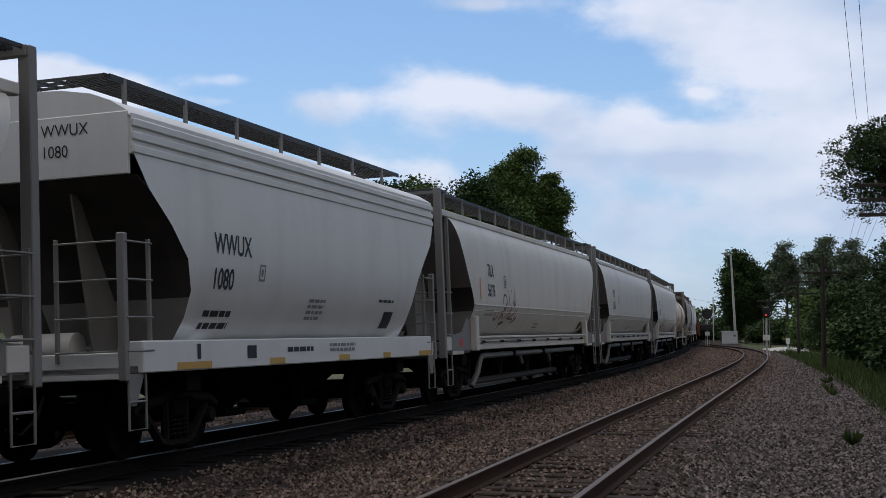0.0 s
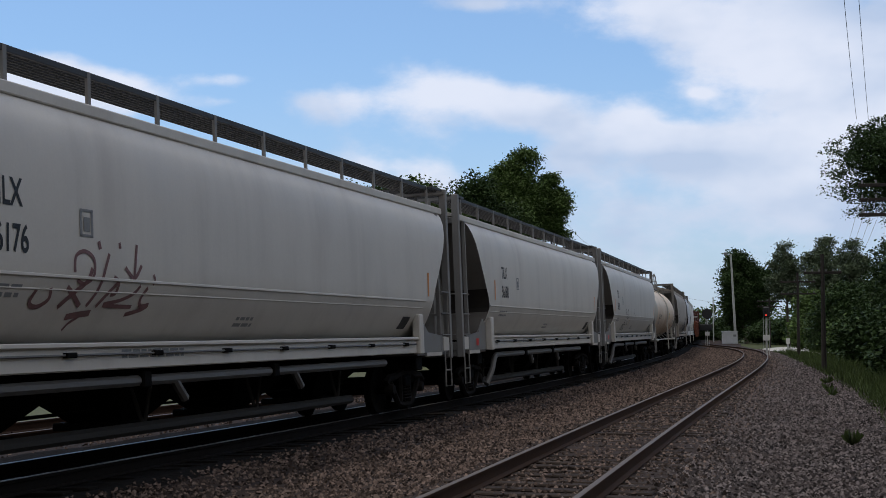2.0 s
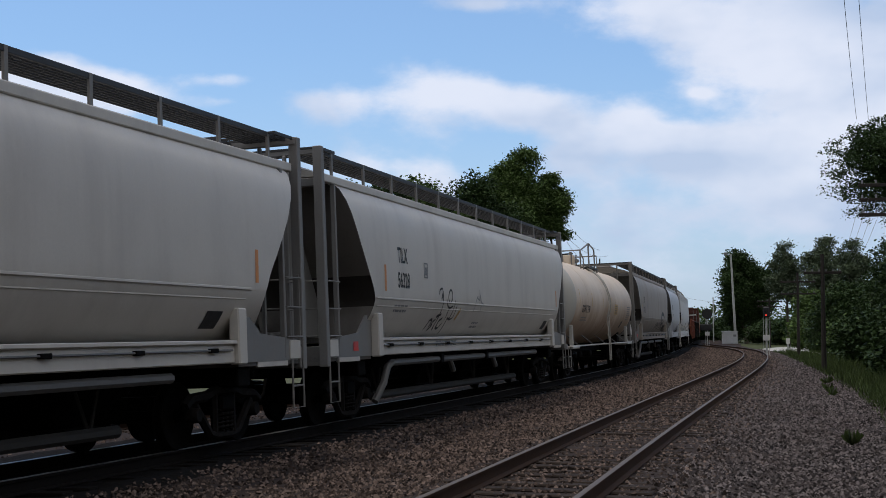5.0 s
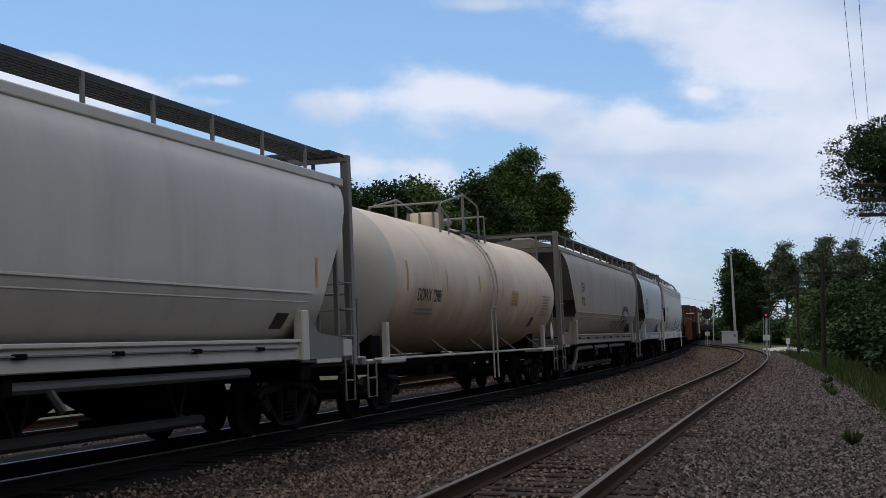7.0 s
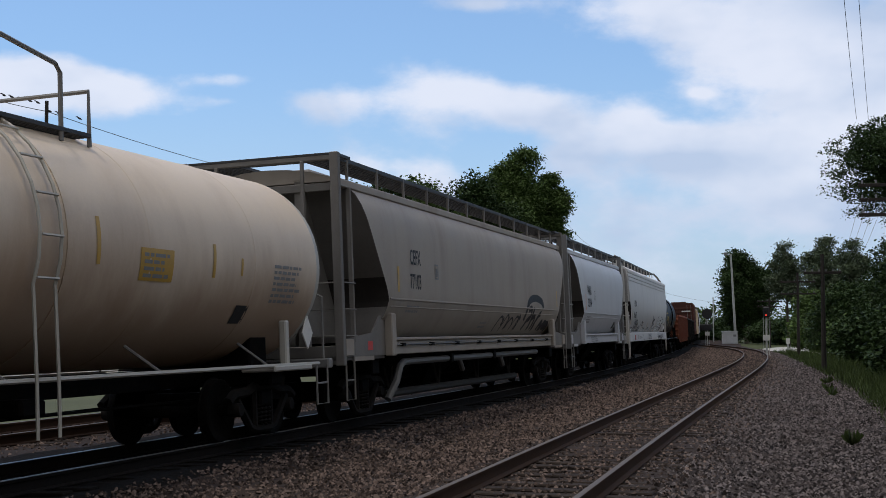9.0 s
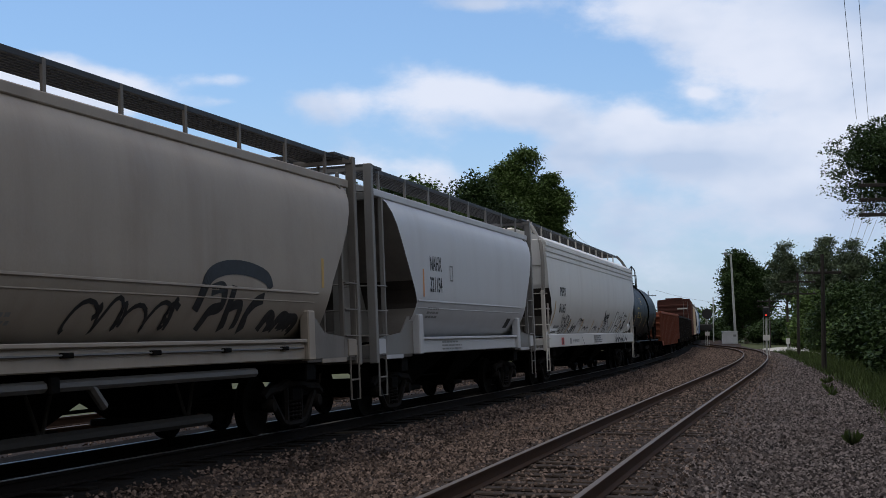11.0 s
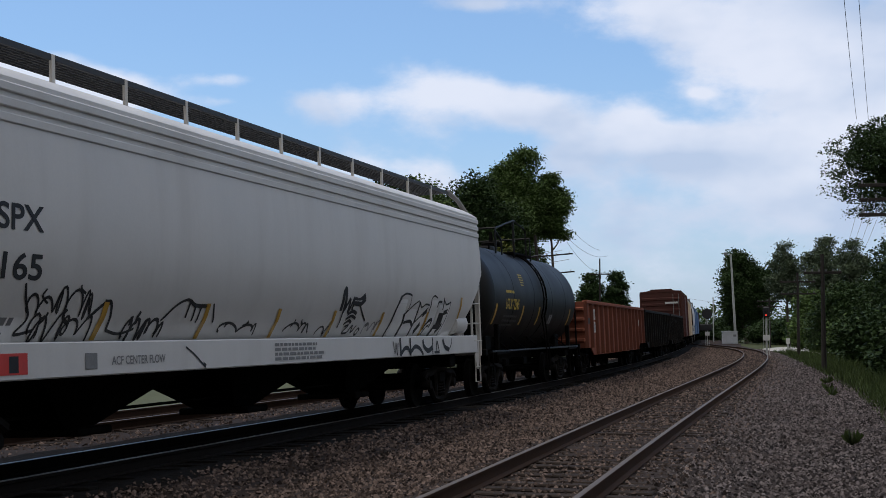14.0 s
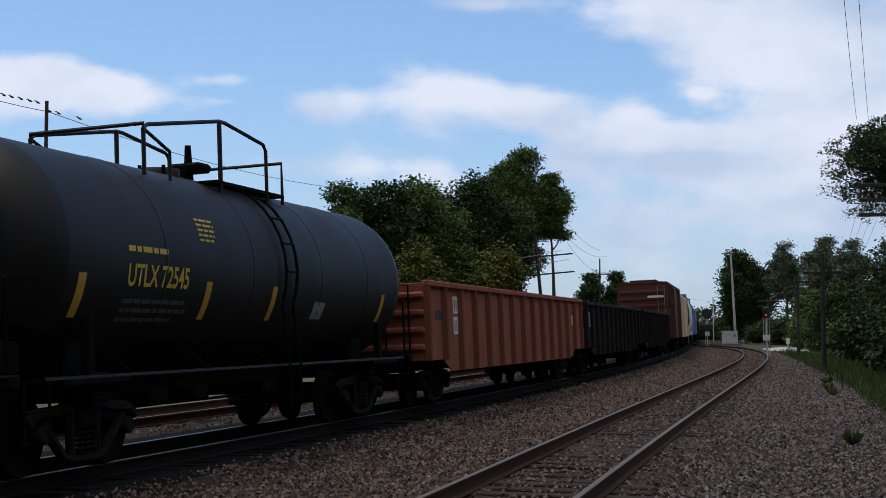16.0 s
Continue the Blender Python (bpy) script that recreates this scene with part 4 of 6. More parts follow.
# ---------------------------------------------------------------- tank cars
def tank_car(length, radius, axis_z, label, paint, head_paint, dark, spins, rail_from, rail_to, ladder_y, h, front_e):
    car = tagged(new("tank_car"), label, "freight car", "cars of the train")
    half = length / 2
    flatten = [(0.0, 1.0), (0.12, 0.985), (0.26, 0.93), (0.38, 0.84), (0.48, 0.70), (0.55, 0.5), (0.585, 0.25), (0.592, 0.02)]
    e = half - 0.75
    ends = {-1: -front_e, 1: e}

    def ring(y, r, n=56):
        return [(r * math.cos(2 * math.pi * k / n), y, axis_z + r * math.sin(2 * math.pi * k / n)) for k in range(n)]
    part("shell", Shape().loft([ring(y, radius) for y in np.linspace(-front_e, e, 12)], caps=False), paint, car, smooth=True)
    for sy in (-1, 1):
        part("tank_head", Shape().loft([ring(ends[sy] + sy * d * radius * 0.95, radius * f) for d, f in flatten]), head_paint, car, smooth=True)
    for y in (-e * 0.55, -e * 0.1, e * 0.35, e * 0.72):
        part("weld_seam", Shape().loft([ring(y - 0.03, radius + 0.001), ring(y - 0.015, radius + 0.007), ring(y + 0.015, radius + 0.007), ring(y + 0.03, radius + 0.001)], caps=False), paint, car, smooth=True)
    steel = BLACK_STEEL if dark else FRAME_GREY
    part("centre_sill", Shape().box(-0.2, -half, 0.80, 0.2, half, 1.08, 0.01), BLACK_STEEL, car)
    for sx in (-1, 1):
        part("side_walk_bar", Shape().tube([(sx * 1.42, -half + 0.6, 1.07), (sx * 1.42, half - 0.6, 1.07)], 0.028, 6), BLACK_PAINT if dark else PALE_HEAD, car)
        for y in np.linspace(-half + 2.5, half - 2.5, 5):
            part("bar_bracket", Shape().tube([(sx * 1.42, y, 1.07), (sx * 1.05, y - 0.25, 1.42)], 0.02, 5), steel, car)
        for sy in (-1, 1):
            y = sy * (half - 1.65)
            part("saddle_post", Shape().box(sx * 1.30 - 0.06, y - 0.07, 1.0, sx * 1.30 + 0.06, y + 0.07, 1.75, 0.02), steel if dark else PALE_HEAD, car)
            part("saddle_foot", Shape().box(min(sx * 0.9, sx * 1.46), y - 0.7, 0.98, max(sx * 0.9, sx * 1.46), y + 0.7, 1.07, 0.02), steel if dark else PALE_HEAD, car)
            sill_step(car, sx * 1.42, sy * (half - 0.25), -sy * 0.45, steel, 1.05)
    for sy in (-1, 1):
        part("end_sill", Shape().box(-1.42, sy * (half - 0.1) - 0.1, 0.98, 1.42, sy * (half - 0.1) + 0.1, 1.14, 0.02), steel, car)
        part("bolster", Shape().box(-1.3, sy * (half - 1.95) - 0.22, 0.78, 1.3, sy * (half - 1.95) + 0.22, 1.12, 0.03), BLACK_STEEL, car)
        part("tank_saddle", Shape().box(-1.0, sy * (half - 1.95) - 0.3, 1.0, 1.0, sy * (half - 1.95) + 0.3, axis_z - radius * 0.72, 0.03), BLACK_STEEL, car)
        y = sy * (half - 0.12)
        part("grab_rail", Shape().tube([(-1.3, y, 1.1), (-1.3, y, 2.15), (-1.1, y, 2.25), (1.1, y, 2.25), (1.3, y, 2.15), (1.3, y, 1.1)], 0.022, 5), steel, car)
        add_coupler(car, sy * half, sy)
        add_truck(car, sy * (half - 1.95), spins)
    part("valve_box", Shape().box(0.55, -half + 0.35, 1.12, 1.0, -half + 0.8, 1.5, 0.04), DEEP_SHADE if not dark else BLACK_STEEL, car)
    # dome platform: manway, valves, railing
    top = axis_z + radius
    mid = (rail_from + rail_to) / 2
    for sx in (-1, 1):
        x0, x1 = sorted((sx * 0.45, sx * 0.88))
        part("walkway", grating_shape(x0, x1, mid - 0.2, rail_to, top - 0.10), GRATING if not dark else BLACK_STEEL, car)
    dome = part("manway", Shape().tube([(0, mid - 0.4, top - 0.2), (0, mid - 0.4, top + (0.04 if dark else 0.30)), (0, mid - 0.4, top + (0.08 if dark else 0.36))], 0.42, 20, 0.36), paint if not dark else BLACK_PAINT, car, smooth=True)
    for k in range(8):
        a = k * math.pi / 4
        part("bolt", Shape().tube([(0.44 * math.cos(a), mid - 0.4 + 0.44 * math.sin(a), top - 0.05), (0.44 * math.cos(a), mid - 0.4 + 0.44 * math.sin(a), top + (0.1 if dark else 0.36))], 0.03, 5), steel, dome)
    valve = Shape().tube([(0.1, mid + 0.45, top - 0.1), (0.1, mid + 0.45, top + 0.55)], 0.09, 8, 0.05)
    valve.box(-0.15, mid + 0.25, top + 0.12, 0.4, mid + 0.65, top + 0.26, 0.04)
    part("safety_valve", valve, steel, car)
    rail_mat = BLACK_PAINT if dark else FRAME_GREY
    deck = top - 0.16
    for sx in (-1, 1):
        x = sx * 0.86
        s = Shape().tube([(x, rail_from, deck), (x, rail_from, deck + h * 0.55), (x, rail_from + 0.1, deck + h * 0.62), (x, mid, deck + h), (x, mid + 0.2, deck + h), (x, rail_to - 0.7, deck + h * 0.85), (x, rail_to - 0.6, deck + h * 0.75), (x, rail_to - 0.6, deck - 0.1)], 0.03, 6)
        s.tube([(x, mid, deck + h), (x, mid, deck - 0.1)], 0.035, 6)
        s.tube([(x, rail_from + 0.7, deck - 0.1), (x, rail_from + 0.7, deck + 0.3), (x, rail_from, deck + h * 0.55)], 0.025, 6)
        part("safety_rail", s, rail_mat, car)
    for y in (rail_from, rail_to):
        part("cross_rail", Shape().tube([(-0.86, y, deck - 0.1), (-0.86, y, deck + h * 0.62), (0.86, y, deck + h * 0.62), (0.86, y, deck - 0.1)], 0.03, 6), rail_mat, car)
    # curved side ladder
    for sx in (-1, 1):
        for y in (ladder_y - 0.2, ladder_y + 0.2):
            arc = [(sx * (radius + 0.07) * math.cos(a), y, axis_z + (radius + 0.07) * math.sin(a)) for a in np.linspace(1.25, -0.35, 10)] + [(sx * 1.50, y, 1.05), (sx * 1.50, y, 0.45)]
            part("ladder_stile", Shape().tube(arc, 0.022, 5), steel if dark else PALE_HEAD, car)
        for a in np.linspace(1.15, -0.3, 6):
            x, z = sx * (radius + 0.09) * math.cos(a), axis_z + (radius + 0.09) * math.sin(a)
            part("rung", Shape().tube([(x, ladder_y - 0.2, z), (x, ladder_y + 0.2, z)], 0.016, 5), steel if dark else PALE_HEAD, car)
        part("strap", Shape().loft([[(sx * (radius + r) * math.cos(a), ladder_y + 0.45 + d, axis_z + (radius + r) * math.sin(a)) for d, r in ((-0.05, 0), (-0.05, 0.012), (0.05, 0.012), (0.05, 0))] for a in np.linspace(1.5, -1.3, 24)]), paint, car)
    part("bottom_outlet", Shape().tube([(0, 0.2, axis_z - radius - 0.45), (0, 0.2, axis_z - radius + 0.1)], 0.16, 10, 0.22), BLACK_STEEL, car)
    for y in (-2.2, -1.0, 1.4):
        part("brake_gear", Shape().box(-0.5, y, 0.62, 0.6, y + 0.5, 0.84, 0.04), BLACK_STEEL, car)
    add_brakes(car, half)

    def wrap(z):
        d = max(-0.98, min(0.98, (z - axis_z) / radius))
        return radius * math.sqrt(1 - d * d)
    return car, wrap


# ---------------------------------------------------------------- gondolas and boxcars
def gondola(length, label, paint, spins, top=2.5, rib_paint=None):
    rib_paint = rib_paint or paint
    car = tagged(new("gondola"), label, "freight car", "cars of the train")
    half = length / 2
    for sx in (-1, 1):
        s = Shape().plate([(-half, 0.98), (-half + 1.2, 0.98), (-half + 1.9, 0.72), (half - 1.9, 0.72), (half - 1.2, 0.98), (half, 0.98), (half, top), (-half, top)], 0, sx * 1.46, 0.03)
        part("side_panel", s, paint, car)
        part("top_chord", Shape().box(sx * 1.5 - 0.08, -half, top - 0.02, sx * 1.5 + 0.08, half, top + 0.10, 0.015), paint, car)
        n = int(length / 1.25)
        for k in range(n + 1):
            y = -half + 0.06 + (length - 0.12) * k / n
            z0 = 0.98 if abs(y) > half - 1.5 else 0.74
            part("rib", Shape().loft([[(sx * 1.475, y - 0.11, z), (sx * 1.58, y - 0.05, z), (sx * 1.58, y + 0.05, z), (sx * 1.475, y + 0.11, z)] for z in (z0, top - 0.02)]), rib_paint, car)
    part("floor", Shape().box(-1.45, -half, 1.02, 1.45, half, 1.10, 0.01), BLACK_STEEL, car)
    part("centre_sill", Shape().box(-0.25, -half - 0.1, 0.72, 0.25, half + 0.1, 1.02, 0.01), BLACK_STEEL, car)
    for sy in (-1, 1):
        y = sy * half
        part("end_panel", Shape().box(-1.5, y - 0.03, 0.98, 1.5, y + 0.03, top + 0.05, 0.01), paint, car)
        for z in (1.25, 1.6, 1.95, 2.3):
            part("end_rib", Shape().box(-1.48, y + sy * 0.08 - 0.07, z - 0.07, 1.48, y + sy * 0.08 + 0.07, z + 0.07, 0.04), paint, car)
        part("end_ladder", Shape().tube([(1.2, y + sy * 0.2, 1.2), (1.2, y + sy * 0.22, top), (0.7, y + sy * 0.22, top), (0.7, y + sy * 0.2, 1.2)], 0.02, 5), BLACK_STEEL, car)
        for sx in (-1, 1):
            sill_step(car, sx * 1.45, y - sy * 0.1, -sy * 0.4, BLACK_STEEL, 1.0)
        part("bolster_beam", Shape().box(-1.35, y - sy * 1.9 - 0.2, 0.78, 1.35, y - sy * 1.9 + 0.2, 1.03, 0.02), BLACK_STEEL, car)
        add_coupler(car, y, sy)
        add_truck(car, sy * (half - 1.9), spins)
    add_brakes(car, half)
    return car


def boxcar(length, label, paint, height, roof_mat):
    car = tagged(new("boxcar"), label, "freight car", "cars of the train")
    half = length / 2
    part("body", Shape().box(-1.5, -half, 1.05, 1.5, half, height - 0.12, 0.03), paint, car)
    part("roof", Shape().loft([[(-1.54, y, height - 0.14), (-1.5, y, height - 0.06), (0, y, height + 0.06), (1.5, y, height - 0.06), (1.54, y, height - 0.14)] for y in (-half - 0.04, half + 0.04)]), roof_mat, car)
    part("roof_walk", Shape().box(-0.8, -half + 0.6, height + 0.06, 0.8, -half + 3.0, height + 0.12, 0.01), roof_mat, car)
    for sx in (-1, 1):
        part("door", Shape().box(min(sx * 1.5, sx * 1.57), -1.6, 1.1, max(sx * 1.5, sx * 1.57), 1.6, height - 0.3, 0.02), paint, car)
        for y in np.arange(-half + 0.1, half, 1.1):
            if abs(y) > 1.8:
                part("side_post", Shape().box(min(sx * 1.5, sx * 1.55), y - 0.06, 1.06, max(sx * 1.5, sx * 1.55), y + 0.06, height - 0.2, 0.02), paint, car)
    for sy in (-1, 1):
        y = sy * half
        for z in np.arange(1.4, height - 0.3, 0.42):
            part("end_rib", Shape().box(-1.4, y + sy * 0.03 - 0.05, z - 0.1, 1.4, y + sy * 0.03 + 0.05, z + 0.1, 0.04), paint, car)
        part("end_ladder", Shape().tube([(1.3, y + sy * 0.12, 1.1), (1.3, y + sy * 0.12, height - 0.3), (0.9, y + sy * 0.12, height - 0.3), (0.9, y + sy * 0.12, 1.1)], 0.02, 5), FRAME_GREY, car)
        part("bolster_beam", Shape().box(-1.35, y - sy * 1.9 - 0.2, 0.78, 1.35, y - sy * 1.9 + 0.2, 1.06, 0.02), BLACK_STEEL, car)
        add_coupler(car, y, sy)
        add_truck(car, sy * (half - 1.9), False)
    part("centre_sill", Shape().box(-0.25, -half - 0.1, 0.72, 0.25, half + 0.1, 1.06, 0.01), BLACK_STEEL, car)
    return car


# ---------------------------------------------------------------- the train, front to back; ends as ways along the main track at 0 s
TRAIN = []
GREASE_INK = material("dim grey stencil", (0.06, 0.06, 0.06), 0.6, vary=0.3, patch=8.0, bump=0.0)


def join(car, front, rear):
    TRAIN.append((car, (front + rear) / 2, (rear - front) / 2))


def reporting(car, wrap, half, mark, number, y, z, height, narrow=0.72, mat=INK, drop=0.5):
    lettering(mark, -half + y, z, height, narrow, wrap, mat, car, "mark_lettering")
    lettering(number, -half + y - 0.02, z - drop, height, narrow, wrap, mat, car, "number_lettering")


def pellet_hopper(front, rear, number, label, paint=GREY_PAINT, mark="TILX", pipes=True, tape=ORANGE_TAPE, spins=True, frame_mat=FRAME_GREY, end_mat=FRAME_GREY):
    length = rear - front
    half = length / 2
    car, wrap = covered_hopper(length, label, "round", paint, frame_mat, end_mat, spins)
    if pipes:
        outlet_pipes(car, half)
    if number:
        bars([(-half + 1.25, 1.24, -half + 1.5, 1.40)], lambda z: 1.437, RED_CARD, car, "placard", "small red placard")
        reporting(car, wrap, half, mark, number, 3.35, 2.86, 0.29, drop=0.47)
        small_print(-half + 3.2, 2.06, 2, 1.0, wrap, FADED_INK, car, 3)
        small_print(-half + 9.2, 1.78, 2, 0.7, wrap, FADED_INK, car, 4)
        small_print(-half + 6.0, 1.37, 2, 1.6, lambda z: 1.50, FADED_INK, car, 6, 0.07, 0.03)
        bars([(-half + 5.0 + d, 2.62, -half + 5.05 + d, 2.92) for d in (0.0, 0.22)] + [(-half + 5.0, 2.9, -half + 5.27, 2.93), (-half + 5.0, 2.62, -half + 5.27, 2.65), (-half + 5.08, 2.68, -half + 5.2, 2.84)], wrap, FADED_INK, car)
        bars([(-half + 2.55, 2.30, -half + 2.66, 2.78)], wrap, tape, car, "reflector", "orange reflective strip")
        bars([(half - 1.98, 2.26, half - 1.88, 2.73)], wrap, tape, car, "reflector", "orange reflective strip")
        bars([(half - 3.2, 1.62, half - 2.75, 1.85)], wrap, INK, car, "stencil_panel", "black stencilled panel")
    join(car, front, rear)
    return car, wrap, half


pellet_hopper(-4.0, 15.25, "", "long pale grey covered hopper, dusty")
# short flat-sided hopper
car, wrap = covered_hopper(12.2, "short white covered hopper with a broad white sill", "flat", WHITE_PAINT, FRAME_GREY, GREY_PAINT, True)
reporting(car, wrap, 6.1, "WWUX", "1080", 2.12, 2.62, 0.28, 0.84, INK, 0.47)
bars([(-2.55, 2.30, -2.52, 2.52), (-2.38, 2.30, -2.35, 2.52), (-2.55, 2.50, -2.35, 2.53), (-2.55, 2.29, -2.35, 2.32), (-2.48, 2.36, -2.42, 2.46)], wrap, FADED_INK, car)
small_print(-4.03, 1.86, 2, 0.95, wrap, INK, car, 11, 0.16, 0.08)
small_print(-0.58, 2.08, 4, 0.8, wrap, FADED_INK, car, 12, 0.09, 0.05)
small_print(2.62, 2.14, 1, 1.0, wrap, INK, car, 13, 0.1, 0.05)
bars([(3.07, 1.63, 3.57, 1.93)], wrap, INK, car, "stencil_panel", "black stencilled panel")
sill_x = lambda z: 1.50
bars([(-4.93, 1.10, -3.98, 1.19), (-2.13, 1.10, -1.58, 1.19), (0.62, 1.10, 1.12, 1.19), (2.82, 1.10, 3.22, 1.19), (4.92, 1.10, 5.72, 1.19)], sill_x, YELLOW_TAPE, car, "reflector", "yellow reflective strip")
bars([(-4.38, 1.22, -4.28, 1.42), (-2.88, 1.2, -2.58, 1.38)], sill_x, INK, car)
small_print(-1.48, 1.34, 1, 1.3, sill_x, INK, car, 14, 0.1, 0.07)
small_print(0.22, 1.38, 2, 1.2, sill_x, FADED_INK, car, 15, 0.08, 0.05)


def end_lettering(car, text, x, y, z, height, mat):
    cu = bpy.data.curves.new("letters", "FONT")
    cu.body, cu.size = text, height / 0.72
    ob = bpy.data.objects.new("letters", cu)
    me = bpy.data.meshes.new_from_object(ob)
    bpy.data.objects.remove(ob)
    for v in me.vertices:
        v.co = (x + v.co.x * 0.9, y, z + v.co.y)
    me.name = "end_lettering"
    me.materials.clear()
    part("end_lettering", me, mat, car)


end_lettering(car, "WWUX", 0.32, -6.02, 3.98, 0.15, INK)
end_lettering(car, "1080", 0.32, -6.02, 3.72, 0.15, INK)
join(car, 16.98, 29.18)

car, wrap, half = pellet_hopper(29.95, 49.45, "56176", "long pale grey covered hopper with a maroon scrawl")
tag(car, wrap, -half + 4.2, 1.6, (
    (0.05, (0.05, 0.42), (0.0, 0.28), (0.15, 0.24), (0.32, 0.32), (0.30, 0.44)),
    (0.06, (0.54, 0.24), (0.75, 0.40), (0.95, 0.52), (1.05, 0.68)), (0.06, (0.60, 0.46), (0.78, 0.36), (0.95, 0.26)),
    (0.045, (0.70, 0.62), (0.72, 0.80), (0.90, 0.86), (1.08, 0.78), (1.08, 0.60), (0.92, 0.50), (0.76, 0.54)),
    (0.05, (1.40, 0.86), (1.30, 0.65), (1.20, 0.42), (1.08, 0.26)), (0.05, (1.62, 0.55), (1.45, 0.42), (1.28, 0.26)),
    (0.05, (1.50, 0.60), (1.62, 0.54), (1.60, 0.42), (1.50, 0.40)), (0.05, (2.01, 1.00), (1.98, 0.80), (1.95, 0.62)),
    (0.05, (1.75, 0.72), (1.95, 0.60), (2.12, 0.76)), (0.045, (2.12, 0.52), (2.0, 0.42), (1.75, 0.34), (1.42, 0.28), (2.05, 0.27)),
    (0.05, (2.30, 0.50), (2.20, 0.38), (2.25, 0.28), (2.42, 0.30), (2.30, 0.24), (1.98, 0.18)),
    (0.07, (0.78, 0.14), (1.0, 0.17), (1.23, 0.19)), (0.04, (1.05, 0.16), (0.92, 0.08), (0.87, 0.0)),
    (0.06, (1.18, 0.99), (1.21, 0.90)), (0.05, (1.62, 1.0), (1.64, 0.93)), (0.04, (2.40, 0.66), (2.44, 0.60), (2.40, 0.54))), RED_INK, "maroon spray-painted scrawl")
pellet_hopper(50.40, 69.85, "56180", "long pale grey covered hopper with unloading pipes")
car, wrap, half = pellet_hopper(70.80, 91.0, "56328", "long pale grey covered hopper with black scrawls")
tag(car, wrap, -half + 5.7, 1.52, (
    (0.04, (0.36, 0.80), (0.42, 0.90), (0.60, 0.92), (0.66, 0.74)), (0.045, (0.62, 0.84), (0.66, 0.60), (0.62, 0.40), (0.45, 0.34)),
    (0.05, (0.60, 0.82), (0.52, 0.70)), (0.045, (1.10, 0.86), (1.04, 0.74), (1.16, 0.64), (1.32, 0.72), (1.34, 0.86), (1.22, 0.92), (1.10, 0.86)),
    (0.04, (0.90, 0.72), (1.0, 0.60), (1.20, 0.54), (1.45, 0.58)), (0.035, (1.18, 0.56), (1.14, 0.30)), (0.04, (1.58, 0.70), (1.52, 0.45), (1.45, 0.32)),
    (0.04, (1.74, 0.60), (1.70, 0.36), (1.50, 0.30), (1.30, 0.34)), (0.045, (1.30, 0.34), (1.33, 0.15), (1.34, 0.0)),
    (0.05, (0.05, 0.08), (0.10, 0.26), (0.25, 0.28), (0.30, 0.14)), (0.05, (0.50, 0.30), (0.35, 0.22), (0.45, 0.15), (0.32, 0.08)),
    (0.05, (0.45, 0.36), (0.75, 0.40)), (0.045, (0.62, 0.36), (0.60, 0.18), (0.70, 0.08)), (0.05, (0.95, 0.32), (0.78, 0.26), (0.82, 0.14), (1.0, 0.12), (1.08, 0.22))), INK, "black spray-painted scrawl")
tag(car, wrap, -half + 8.9, 2.0, ((0.03, (0.0, 0.0), (0.12, 0.24), (0.30, 0.36)), (0.03, (0.46, 0.50), (0.44, 0.28), (0.20, 0.34)), (0.03, (0.52, 0.40), (0.60, 0.24), (0.82, 0.18)), (0.03, (0.58, 0.24), (0.60, 0.02))), FADED_INK, "thin grey spray-painted scrawl")
tag(car, wrap, -half + 7.6, 1.75, ((0.09, (0.0, 0.05), (0.10, 0.20), (0.22, 0.28)), (0.06, (0.18, 0.30), (0.14, 0.16))), YELLOW_TAPE, "yellow sprayed dab")

# cream tank car
half = 8.75
car, wrap = tank_car(2 * half, 1.50, 2.62, "cream tank car stained rusty brown", TAN_PAINT, PALE_HEAD, False, True, -1.6, 2.5, 0.6, 0.95, 6.9)
lettering("DOWX 72981", -half + 3.25, 2.19, 0.25, 0.74, wrap, INK, car, "mark_lettering", span=1.70)
small_print(-half + 3.3, 2.04, 2, 1.5, wrap, FADED_INK, car, 21)
bars([(-half + 2.5, 2.35, -half + 2.6, 2.95), (-3.46, 2.42, -3.38, 2.89), (-0.69, 2.43, -0.61, 2.86), (1.6, 2.35, 1.68, 2.9), (4.45, 2.3, 4.53, 2.75), (5.3, 2.35, 5.36, 2.6)], wrap, YELLOW_TAPE, car, "reflector", "faded yellow reflective strip")
bars([(2.57, 2.20, 3.38, 2.60)], wrap, YELLOW_TAPE, car, "warning_panel", "yellow warning panel")
small_print(2.65, 2.54, 4, 0.62, lambda z: wrap(z) + 0.004, FADED_INK, car, 22)
small_print(6.4, 2.56, 7, 1.0, wrap, FADED_INK, car, 23)
bars([(5.4, 1.70, 5.8, 1.95)], wrap, INK, car, "stencil_panel", "black stencilled panel")
plac = Shape().plate([(half - 1.35, 1.55), (half - 1.15, 1.3), (half - 0.95, 1.55), (half - 1.15, 1.82)], 0, 1.47, 0.02)
part("placard", plac, OLD_WHITE, car, "white diamond placard")
join(car, 91.45, 91.45 + 2 * half)

